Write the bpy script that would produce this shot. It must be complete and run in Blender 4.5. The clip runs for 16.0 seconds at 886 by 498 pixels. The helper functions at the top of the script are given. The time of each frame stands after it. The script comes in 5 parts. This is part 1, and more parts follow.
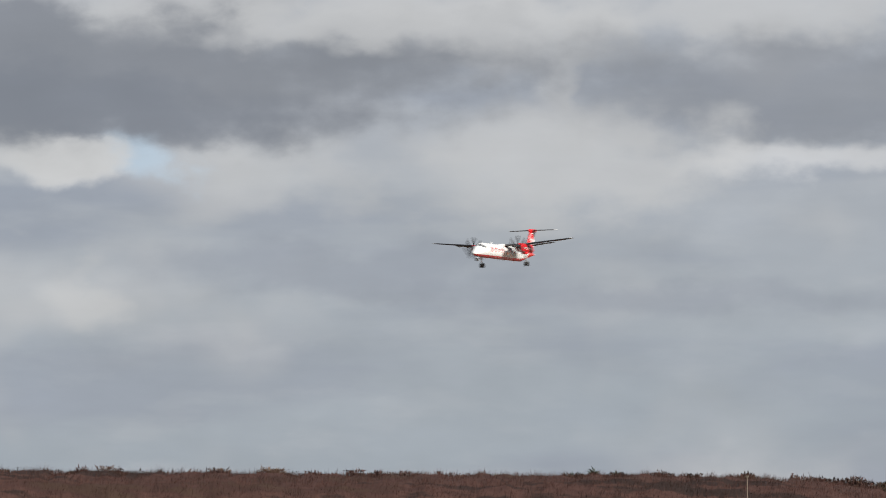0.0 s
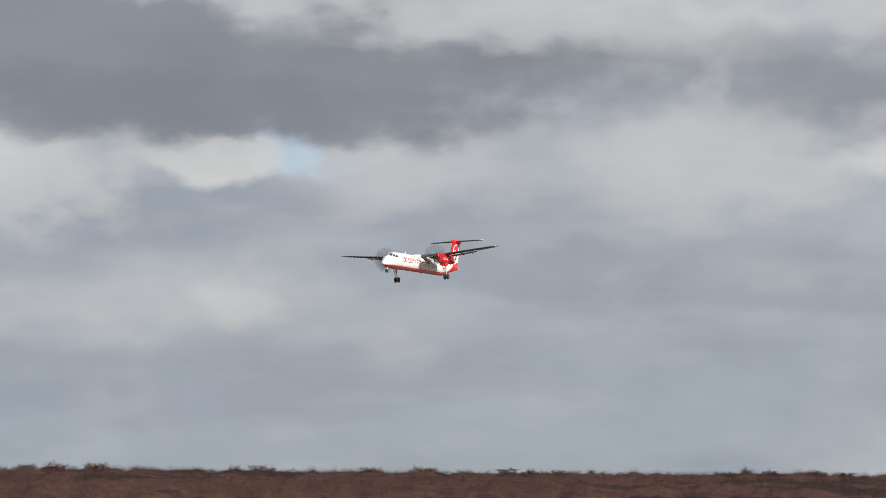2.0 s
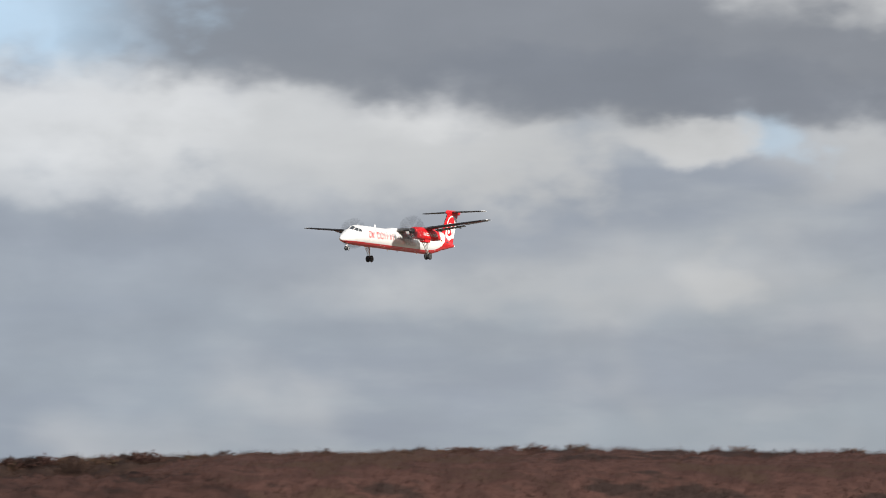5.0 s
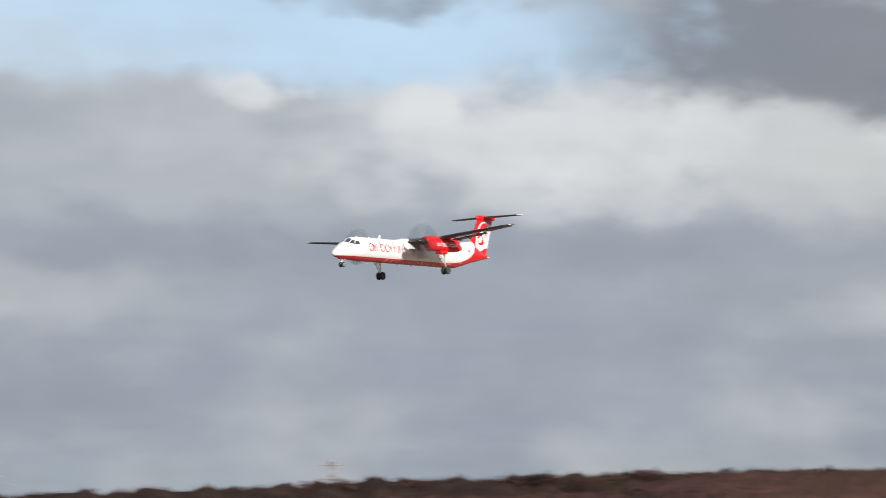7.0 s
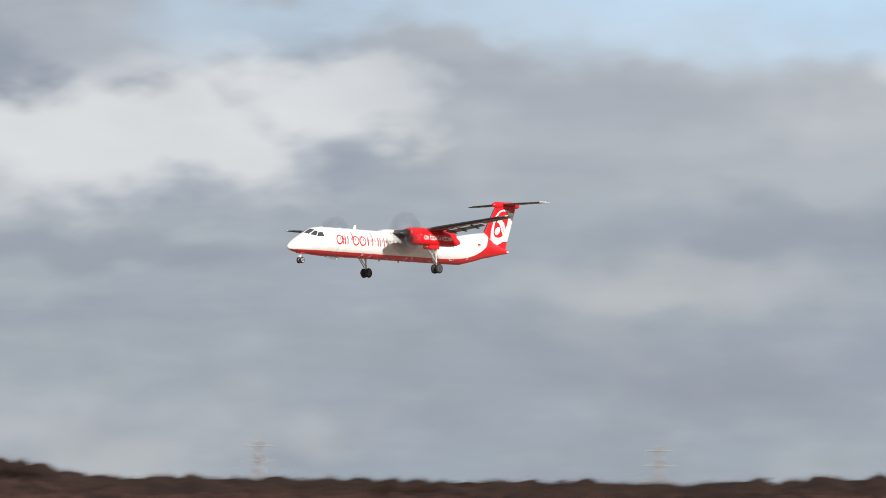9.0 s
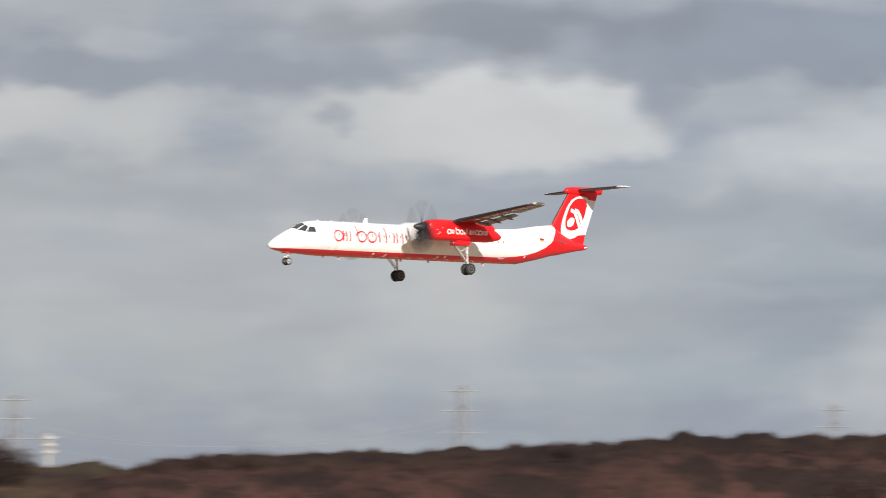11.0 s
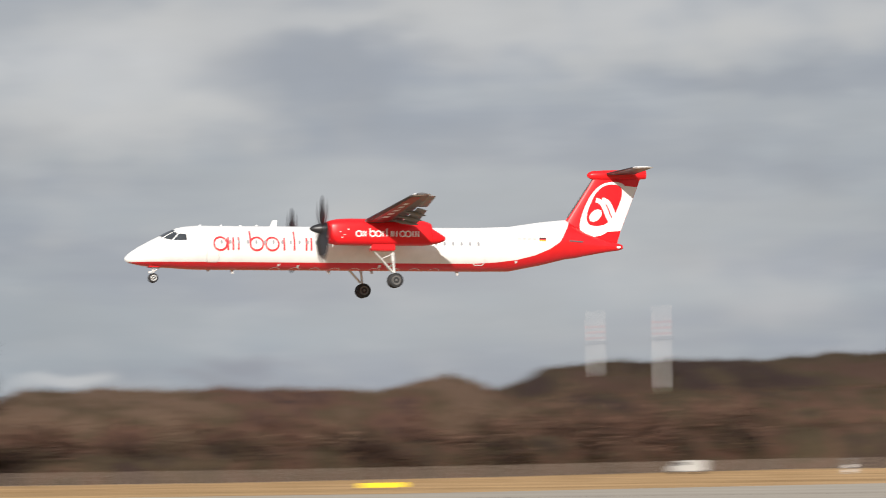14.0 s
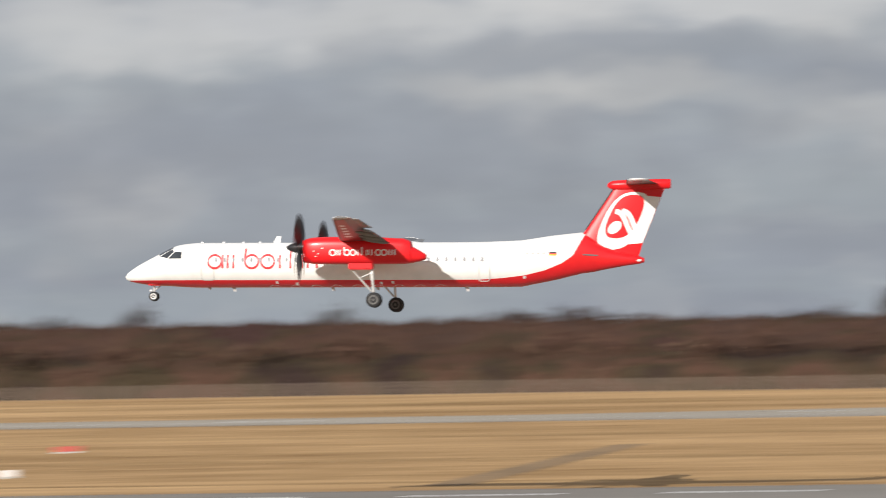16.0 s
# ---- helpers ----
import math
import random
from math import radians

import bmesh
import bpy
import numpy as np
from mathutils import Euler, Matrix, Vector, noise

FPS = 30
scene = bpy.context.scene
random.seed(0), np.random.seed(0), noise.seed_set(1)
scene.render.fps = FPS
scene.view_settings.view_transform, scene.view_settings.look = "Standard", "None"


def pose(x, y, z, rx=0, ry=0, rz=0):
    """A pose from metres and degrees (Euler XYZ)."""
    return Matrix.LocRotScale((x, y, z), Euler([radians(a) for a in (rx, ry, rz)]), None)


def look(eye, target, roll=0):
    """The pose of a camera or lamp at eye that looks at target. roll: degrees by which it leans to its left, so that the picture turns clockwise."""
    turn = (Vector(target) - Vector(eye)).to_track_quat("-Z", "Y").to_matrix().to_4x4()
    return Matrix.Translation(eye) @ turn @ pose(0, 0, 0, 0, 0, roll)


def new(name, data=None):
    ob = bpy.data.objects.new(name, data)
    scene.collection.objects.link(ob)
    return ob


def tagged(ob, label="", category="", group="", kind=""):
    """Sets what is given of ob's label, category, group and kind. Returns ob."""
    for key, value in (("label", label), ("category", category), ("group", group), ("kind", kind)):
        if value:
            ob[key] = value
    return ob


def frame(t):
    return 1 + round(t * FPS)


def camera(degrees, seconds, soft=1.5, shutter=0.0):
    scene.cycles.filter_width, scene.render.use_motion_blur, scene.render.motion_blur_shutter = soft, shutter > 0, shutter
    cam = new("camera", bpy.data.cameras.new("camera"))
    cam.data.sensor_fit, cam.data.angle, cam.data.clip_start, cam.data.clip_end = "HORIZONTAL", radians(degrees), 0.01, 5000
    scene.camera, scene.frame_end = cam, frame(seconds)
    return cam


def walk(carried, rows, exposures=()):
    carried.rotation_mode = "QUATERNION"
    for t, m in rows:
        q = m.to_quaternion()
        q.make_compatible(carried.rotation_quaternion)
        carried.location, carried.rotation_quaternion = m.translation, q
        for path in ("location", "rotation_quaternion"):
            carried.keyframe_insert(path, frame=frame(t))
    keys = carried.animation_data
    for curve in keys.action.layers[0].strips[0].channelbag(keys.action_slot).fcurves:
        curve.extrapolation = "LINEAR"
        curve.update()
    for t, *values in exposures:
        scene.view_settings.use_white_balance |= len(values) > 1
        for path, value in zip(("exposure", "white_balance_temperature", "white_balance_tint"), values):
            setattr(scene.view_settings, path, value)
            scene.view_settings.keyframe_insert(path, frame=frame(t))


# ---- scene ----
F = 9430.0                      # focal length in picture widths' units, for angles of the sky
cam = camera(9.5, 16.0, soft=0.85, shutter=0.7)
PATH = [
    (0, pose(0, 0, 10, 93.2047, -0.00, -70.6374)),
    (0.5, pose(0, 0, 10, 93.1199, -0.00, -70.6040)),
    (1, pose(0, 0, 10, 92.9927, -0.00, -70.0686)),
    (1.5, pose(0, 0, 10, 93.0896, -0.00, -69.4975)),
    (2, pose(0, 0, 10, 93.1987, -0.00, -69.0011)),
    (2.5, pose(0, 0, 10, 93.1381, -0.00, -68.1275)),
    (3, pose(0, 0, 10, 93.1260, -0.00, -67.4182)),
    (3.5, pose(0, 0, 10, 93.2108, -0.00, -66.5149)),
    (3.7, pose(0, 0, 10, 93.1381, -0.00, -66.1487)),
    (4.4, pose(0, 0, 10, 93.0573, -0.00, -64.9574)),
    (5.1, pose(0, 0, 10, 92.9765, -0.00, -63.6461)),
    (5.8, pose(0, 0, 10, 92.8957, -0.00, -62.1521)),
    (6, pose(0, 0, 10, 92.9321, -0.00, -61.6152)),
    (6.5, pose(0, 0, 10, 93.1320, -0.00, -60.1189)),
    (7, pose(0, 0, 10, 93.1805, -0.00, -58.4414)),
    (7.5, pose(0, 0, 10, 93.1190, -0.00, -56.5419)),
    (8, pose(0, 0, 10, 93.0048, -0.00, -55.1195)),
    (8.2, pose(0, 0, 10, 93.1866, -0.00, -54.4760)),
    (8.9, pose(0, 0, 10, 93.0957, -0.00, -51.6759)),
    (9.6, pose(0, 0, 10, 93.0048, -0.00, -48.4609)),
    (10.3, pose(0, 0, 10, 92.9139, -0.00, -44.7446)),
    (10.5, pose(0, 0, 10, 92.8351, -0.00, -43.1437)),
    (11, pose(0, 0, 10, 92.7866, -0.00, -40.0991)),
    (11.5, pose(0, 0, 10, 92.7078, -0.00, -36.6437)),
    (12, pose(0, 0, 10, 92.5563, -0.00, -32.0858)),
    (12.5, pose(0, 0, 10, 92.2530, -0.00, -27.9496)),
    (13, pose(0, 0, 10, 92.0103, -0.00, -23.9538)),
    (13.5, pose(0, 0, 10, 91.8768, -0.00, -20.1855)),
    (14, pose(0, 0, 10, 91.8525, 0.50, -15.3526)),
    (14.5, pose(0, 0, 10, 91.5733, 0.90, -10.6796)),
    (15, pose(0, 0, 10, 91.4458, 0.50, -5.4315)),
    (15.5, pose(0, 0, 10, 91.2757, 0.45, -0.0518)),
    (15.56, pose(0, 0, 10, 91.2300, 0.46, 0.6330)),
    (15.8, pose(0, 0, 10, 91.0250, 0.80, 4.1020)),
    (16, pose(0, 0, 10, 90.8960, 1.00, 6.4038)),
]

walk(cam, PATH, [(0, 0.12), (15.3, 0.12), (16, 0.04)])

# ---- light ----
SUN_EL, SUN_AZ = radians(23.5), radians(23)    # sun behind the camera, well ahead of the aircraft
sun_data = bpy.data.lights.new("sun", "SUN")
sun_data.energy, sun_data.angle, sun_data.color = 5.0, radians(0.5), (1.0, 0.955, 0.89)
sun = new("sun", sun_data)
sun.matrix_world = look((-300 * math.sin(SUN_AZ), -300 * math.cos(SUN_AZ), 300 * math.tan(SUN_EL)), (0, 0, 0))


def node(tree, kind, **values):
    n = tree.nodes.new(kind)
    for key, value in values.items():
        if key in n.inputs:
            n.inputs[key].default_value = value
    return n


def link(tree, a, b):
    tree.links.new(a, b)


def math_node(tree, op, a, b=None, c=None):
    n = tree.nodes.new("ShaderNodeMath")
    n.operation = op
    for i, v in enumerate((a, b, c)):
        if v is None:
            continue
        if isinstance(v, (int, float)):
            n.inputs[i].default_value = v
        else:
            tree.links.new(v, n.inputs[i])
    return n.outputs[0]


def srgb(r, g, b):
    return tuple((c / 255 / 12.92) if c < 10 else ((c / 255 + 0.055) / 1.055) ** 2.4 for c in (r, g, b)) + (1.0,)


world = bpy.data.worlds.new("sky")
scene.world = world
world.use_nodes = True
W = world.node_tree
W.nodes.clear()
w_out = W.nodes.new("ShaderNodeOutputWorld")
w_bg = W.nodes.new("ShaderNodeBackground")
link(W, w_bg.outputs[0], w_out.inputs[0])
sky = W.nodes.new("ShaderNodeTexSky")
sky.sky_type = "NISHITA"
sky.sun_disc, sky.sun_elevation, sky.sun_rotation = False, SUN_EL, radians(180) + SUN_AZ
coord = W.nodes.new("ShaderNodeTexCoord")
sep = W.nodes.new("ShaderNodeSeparateXYZ")
link(W, coord.outputs["Generated"], sep.inputs[0])
# azimuth and height above the horizon, in hundredths of the focal length
w_az = math_node(W, "MULTIPLY", math_node(W, "ARCTAN2", sep.outputs[0], sep.outputs[1]), F / 100)
w_el = math_node(W, "MULTIPLY", math_node(W, "ARCSINE", sep.outputs[2]), F / 100)
w_pos = W.nodes.new("ShaderNodeCombineXYZ")
link(W, w_az, w_pos.inputs[0])
link(W, w_el, w_pos.inputs[1])


def sky_noise(sx, sy, detail, rough, shift):
    m = W.nodes.new("ShaderNodeVectorMath")
    m.operation = "MULTIPLY_ADD"
    m.inputs[1].default_value, m.inputs[2].default_value = (sx, sy, 0), (shift, shift * 0.7, shift)
    link(W, w_pos.outputs[0], m.inputs[0])
    n = node(W, "ShaderNodeTexNoise", Scale=1.0, Detail=detail, Roughness=rough)
    link(W, m.outputs[0], n.inputs["Vector"])
    return n


puff = sky_noise(0.62, 0.95, 5, 0.5, 3.0)       # edges of the clouds
streak = sky_noise(0.10, 0.62, 5, 0.5, 11.0)    # long flat bands
soft_n = sky_noise(0.22, 0.30, 3, 0.5, 23.0)
warp = W.nodes.new("ShaderNodeVectorMath")
warp.operation = "MULTIPLY_ADD"
warp.inputs[1].default_value, warp.inputs[2].default_value = (2.0, 1.3, 0), (-1.0, -0.65, 0)
link(W, puff.outputs["Color"], warp.inputs[0])
warped = W.nodes.new("ShaderNodeVectorMath")
link(W, warp.outputs[0], warped.inputs[0])
link(W, w_pos.outputs[0], warped.inputs[1])
w_edge = math_node(W, "MULTIPLY_ADD", puff.outputs["Fac"], 1.9, -0.95)


def w_mix(fac, a, b):
    n = W.nodes.new("ShaderNodeMix")
    n.data_type = "RGBA"
    socks = {s.identifier: s for s in n.inputs}
    for key, v in (("Factor_Float", fac), ("A_Color", a), ("B_Color", b)):
        if isinstance(v, (int, float, tuple)):
            socks[key].default_value = v
        else:
            link(W, v, socks[key])
    return [s for s in n.outputs if s.identifier == "Result_Color"][0]


def w_range(v, a, b, lo=0.0, hi=1.0, smooth=True):
    n = W.nodes.new("ShaderNodeMapRange")
    n.interpolation_type = "SMOOTHSTEP" if smooth else "LINEAR"
    link(W, v, n.inputs[0])
    for i, x in enumerate((a, b, lo, hi)):
        n.inputs[i + 1].default_value = x
    return n.outputs[0]


# base: an even grey deck, paler and bluer near the horizon, with long bands
base = w_mix(w_range(w_el, 0.0, 9.0), srgb(158, 166, 175), srgb(167, 170, 177))
base = w_mix(w_range(streak.outputs["Fac"], 0.44, 0.64, 0.0, 0.8), base, srgb(148, 154, 167))
base = w_mix(w_range(soft_n.outputs["Fac"], 0.5, 0.72, 0.0, 0.8), base, srgb(188, 188, 190))
fleck = sky_noise(0.5, 1.5, 4, 0.5, 41.0)
base = w_mix(w_range(fleck.outputs["Fac"], 0.46, 0.72, 0.0, 0.3), base, srgb(181, 184, 189))
CLOUDS = [base]
GREY, DARK, DEEP = srgb(146, 151, 163), srgb(132, 134, 142), srgb(124, 127, 137)
PALE, WHITE, BLUE = srgb(199, 198, 198), srgb(226, 224, 223), srgb(195, 219, 239)


def cloud(az, el, wide, high, colour, amount=1.0, edge=0.35, lumpy=1.0):
    """One cloud or gap: its middle, half sizes (hundredths of the focal length), paint, and how soft its edge is."""
    m = W.nodes.new("ShaderNodeVectorMath")
    m.operation = "MULTIPLY_ADD"
    m.inputs[1].default_value = (1 / wide, 1 / high, 0)
    m.inputs[2].default_value = (-az / wide, -el / high, 0)
    link(W, warped.outputs[0], m.inputs[0])
    r = W.nodes.new("ShaderNodeVectorMath")
    r.operation = "LENGTH"
    link(W, m.outputs[0], r.inputs[0])
    d = math_node(W, "MULTIPLY_ADD", w_edge, lumpy, r.outputs["Value"])
    CLOUDS.append(w_mix(w_range(d, 1 + edge, 1 - edge, 0.0, amount), CLOUDS[-1], colour))


cloud(109.22, 8.08, 6.40, 0.85, DARK, 0.95, 0.5, 0.6)
cloud(122.42, 7.98, 3.80, 0.95, DARK, 0.7, 0.5, 0.8)
cloud(117.02, 9.28, 2.60, 0.75, PALE, 0.85, 0.5, 1)
cloud(121.62, 9.48, 3.30, 0.45, PALE, 0.7, 0.6, 1)
cloud(110.92, 9.58, 3.50, 0.25, PALE, 0.5, 0.7, 1)
cloud(118.42, 6.88, 2.60, 0.95, PALE, 0.7, 0.5, 1)
cloud(113.22, 6.58, 1.90, 0.70, PALE, 0.5, 0.6, 1)
cloud(118.32, 8.18, 0.35, 0.50, PALE, 0.5, 0.6, 1)
cloud(110.95, 6.92, 0.85, 0.34, BLUE, 0.5, 0.6, 1)
cloud(109.52, 6.80, 0.95, 0.38, WHITE, 0.8, 0.55, 1)
cloud(122.72, 6.83, 1.80, 0.28, WHITE, 0.55, 0.6, 1)
cloud(114.42, 4.88, 3.30, 0.40, GREY, 0.6, 0.6, 1)
cloud(120.42, 4.38, 3.50, 0.28, GREY, 0.5, 0.7, 1)
cloud(109.92, 4.58, 0.60, 0.40, PALE, 0.6, 0.6, 1)
cloud(103.13, 6.69, 4.20, 1.30, PALE, 0.75, 0.5, 1)
cloud(103.83, 7.09, 2.00, 0.65, WHITE, 0.7, 0.5, 1)
cloud(101.83, 7.29, 2.00, 0.75, WHITE, 0.55, 0.5, 1)
cloud(108.03, 8.49, 9.00, 1.15, DARK, 0.95, 0.5, 0.8)
cloud(110.03, 7.64, 3.80, 0.45, DEEP, 0.9, 0.5, 0.6)
cloud(109.63, 9.39, 7.00, 0.45, PALE, 0.45, 0.7, 1)
cloud(113.93, 9.19, 3.00, 0.40, PALE, 0.7, 0.6, 1)
cloud(104.83, 4.29, 2.50, 0.50, PALE, 0.4, 0.7, 1)
cloud(106.63, 3.39, 5.00, 0.25, GREY, 0.4, 0.7, 1)
cloud(96.95, 8.78, 4.20, 0.75, BLUE, 0.8, 0.5, 0.8)
cloud(98.65, 7.08, 4.20, 1.15, WHITE, 0.85, 0.5, 1)
cloud(103.95, 6.78, 4.20, 0.85, PALE, 0.8, 0.5, 1)
cloud(104.95, 7.48, 1.10, 0.45, WHITE, 0.6, 0.5, 1)
cloud(95.85, 7.63, 0.75, 0.45, WHITE, 0.7, 0.55, 1)
cloud(105.05, 8.93, 6.40, 1.10, DARK, 0.95, 0.3, 0.8)
cloud(107.75, 7.88, 3.30, 0.62, DEEP, 0.9, 0.4, 0.7)
cloud(109.45, 6.83, 1.10, 0.35, PALE, 0.8, 0.5, 1)
cloud(98.95, 5.28, 5.00, 0.40, GREY, 0.65, 0.6, 1)
cloud(104.45, 4.68, 3.20, 0.60, PALE, 0.35, 0.7, 1)
cloud(91.85, 9.04, 6.50, 0.85, BLUE, 0.85, 0.4, 0.8)
cloud(90.85, 7.04, 4.20, 1.30, PALE, 0.4, 0.7, 1)
cloud(95.80, 7.59, 0.70, 0.40, WHITE, 0.8, 0.55, 1)
cloud(92.75, 8.06, 0.70, 0.32, WHITE, 0.75, 0.55, 1)
cloud(95.15, 9.64, 0.90, 0.28, DARK, 0.7, 0.5, 1)
cloud(90.85, 5.44, 3.20, 0.50, GREY, 0.6, 0.6, 1)
cloud(88.85, 4.24, 2.50, 0.45, PALE, 0.4, 0.7, 1)
cloud(87.88, 2.86, 7.00, 0.90, GREY, 0.45, 0.8, 1)
cloud(91.88, 4.86, 6.00, 0.60, GREY, 0.4, 0.8, 1)
cloud(82.42, 7.70, 1.90, 0.65, WHITE, 0.75, 0.5, 1)
cloud(88.32, 9.35, 6.00, 0.60, BLUE, 0.65, 0.5, 1)
cloud(87.32, 7.75, 3.30, 0.60, GREY, 0.35, 0.8, 1)
cloud(88.32, 4.45, 2.20, 0.45, PALE, 0.35, 0.7, 1)
cloud(78.80, 7.21, 3.30, 1.20, WHITE, 0.85, 0.5, 1)
cloud(74.80, 6.31, 3.80, 0.70, WHITE, 0.5, 0.6, 1)
cloud(80.80, 9.01, 2.00, 0.60, BLUE, 0.4, 0.6, 1)
cloud(67.40, 7.06, 2.60, 0.95, WHITE, 0.7, 0.5, 1)
cloud(72.30, 8.31, 5.60, 0.72, GREY, 1, 0.4, 0.8)
cloud(66.40, 8.51, 3.00, 0.40, DARK, 0.5, 0.6, 1)
cloud(70.00, 7.41, 0.60, 0.60, GREY, 0.9, 0.5, 1)
cloud(67.80, 5.26, 3.30, 0.30, GREY, 0.7, 0.6, 1)
cloud(77.30, 5.01, 3.80, 0.30, GREY, 0.7, 0.6, 1)
cloud(71.80, 3.51, 3.30, 0.25, GREY, 0.5, 0.7, 1)
cloud(65.97, 6.77, 3.30, 0.90, PALE, 0.7, 0.5, 1)
cloud(58.47, 6.97, 4.30, 0.55, PALE, 0.6, 0.6, 1)
cloud(58.97, 7.82, 9.00, 0.40, GREY, 0.9, 0.5, 1)
cloud(55.47, 7.57, 2.20, 0.30, DARK, 0.4, 0.6, 1)
cloud(54.97, 5.97, 3.30, 0.30, GREY, 0.6, 0.6, 1)
cloud(62.47, 5.42, 4.20, 0.28, GREY, 0.6, 0.6, 1)
cloud(64.07, 6.97, 0.35, 0.18, GREY, 0.6, 0.5, 1)
cloud(62.47, 4.07, 6.50, 1.90, PALE, 0.35, 0.8, 1)
cloud(26.43, 2.95, 6.00, 2.00, PALE, 0.3, 0.8, 1)
cloud(86.88, 8.76, 4.00, 0.70, PALE, 0.3, 0.8, 1)
cloud(53.97, 8.17, 4.50, 0.70, GREY, 0.8, 0.6, 1)
cloud(51.97, 5.92, 4.80, 0.50, GREY, 0.75, 0.6, 1)
cloud(54.97, 6.87, 4.20, 0.40, PALE, 0.45, 0.7, 1)
cloud(40.16, 7.02, 3.00, 0.70, PALE, 0.8, 0.7, 1)
cloud(48.66, 7.97, 2.80, 0.42, DARK, 0.6, 0.5, 1)
cloud(49.86, 5.87, 4.30, 0.48, GREY, 0.8, 0.6, 1)
cloud(41.96, 6.07, 3.20, 0.28, GREY, 0.7, 0.6, 1)
cloud(47.06, 1.90, 0.42, 0.24, WHITE, 0.9, 0.55, 1)
cloud(46.76, 1.30, 0.60, 0.12, WHITE, 0.45, 0.6, 1)
cloud(36.60, 7.13, 5.20, 0.60, PALE, 0.6, 0.7, 1)
cloud(31.60, 6.03, 2.80, 0.30, GREY, 0.6, 0.6, 1)
cloud(39.10, 5.88, 4.20, 0.35, GREY, 0.7, 0.6, 1)
cloud(30.60, 4.53, 2.50, 0.30, GREY, 0.5, 0.7, 1)
cloud(19.46, 6.21, 2.00, 0.90, WHITE, 0.35, 0.7, 1)
cloud(25.46, 6.96, 5.20, 0.70, PALE, 0.7, 0.7, 1)
cloud(23.06, 6.33, 2.00, 0.60, GREY, 0.5, 0.7, 1)
cloud(21.81, 1.14, 0.70, 0.16, srgb(142, 145, 156), 0.6, 0.6, 1)
cloud(21.21, 0.84, 0.60, 0.12, srgb(148, 151, 160), 0.5, 0.6, 1)
cloud(18.71, 0.80, 0.60, 0.14, WHITE, 0.2, 0.6, 1)
cloud(12.29, 6.18, 3.80, 0.65, WHITE, 0.5, 0.6, 1)
cloud(14.78, 5.19, 3.30, 0.36, GREY, 0.6, 0.6, 1)
cloud(23.09, 6.11, 1.60, 0.70, GREY, 0.55, 0.6, 1)
cloud(19.28, 5.47, 3.00, 0.50, PALE, 0.5, 0.7, 1)
cloud(12.76, 3.98, 3.50, 0.30, GREY, 0.5, 0.7, 1)
cloud(18.41, 0.79, 0.75, 0.12, WHITE, 0.25, 0.6, 1)
cloud(4.98, 0.42, 1.10, 0.18, WHITE, 0.6, 0.6, 1)
cloud(13.10, 2.72, 0.55, 0.14, WHITE, 0.35, 0.6, 1)
cloud(4.42, 4.43, 3.50, 0.30, GREY, 0.5, 0.7, 1)
cloud(-4.72, 5.95, 4.20, 0.60, WHITE, 0.5, 0.6, 1)
cloud(-0.73, 5.02, 3.30, 0.40, PALE, 0.5, 0.7, 1)
cloud(-1.24, 4.37, 6.00, 0.30, GREY, 0.7, 0.6, 1)
cloud(4.28, 5.88, 2.00, 0.60, GREY, 0.4, 0.7, 1)
cloud(-12.84, 5.41, 6.20, 0.62, WHITE, 0.5, 0.6, 1)
cloud(-6.84, 4.85, 5.00, 0.45, GREY, 0.7, 0.6, 1)
cloud(-13.36, 3.32, 8.00, 0.90, GREY, 0.75, 0.7, 1)
cloud(-13.38, 1.62, 7.00, 0.60, GREY, 0.5, 0.8, 1)
cloud(-7.85, 4.26, 3.00, 0.30, PALE, 0.5, 0.7, 1)
cloud(121.60, 2.40, 4.00, 1.00, srgb(156, 164, 173), 0.6, 0.7, 1)
cloud(109.80, 3.00, 5.00, 0.50, srgb(154, 161, 172), 0.45, 0.8, 1)
cloud(102.60, 5.00, 4.00, 0.62, GREY, 0.5, 0.7, 1)
cloud(97.60, 3.10, 5.00, 1.00, srgb(156, 164, 176), 0.5, 0.8, 1)
cloud(99.20, 4.50, 4.60, 1.50, srgb(151, 157, 169), 0.5, 0.8, 0.7)
cloud(8.10, 4.85, 1.10, 0.55, PALE, 0.65, 0.6, 1)
cloud(14.40, 5.35, 2.40, 0.40, PALE, 0.45, 0.7, 1)
cloud(11.60, 4.15, 4.60, 0.30, GREY, 0.45, 0.7, 1)

mottle = math_node(W, "MULTIPLY", w_range(puff.outputs["Fac"], 0.3, 0.7, 0.975, 1.045, False),
                   w_range(sky_noise(0.20, 0.75, 5, 0.55, 57.0).outputs["Fac"], 0.3, 0.7, 0.955, 1.045, False))
shaded = W.nodes.new("ShaderNodeVectorMath")
shaded.operation = "SCALE"
link(W, CLOUDS[-1], shaded.inputs[0])
link(W, mottle, shaded.inputs["Scale"])
# the air of the Nishita sky, scaled to the deck's brightness, tints the clouds a little
air = W.nodes.new("ShaderNodeVectorMath")
air.operation = "SCALE"
air.inputs["Scale"].default_value = 0.08
link(W, sky.outputs[0], air.inputs[0])
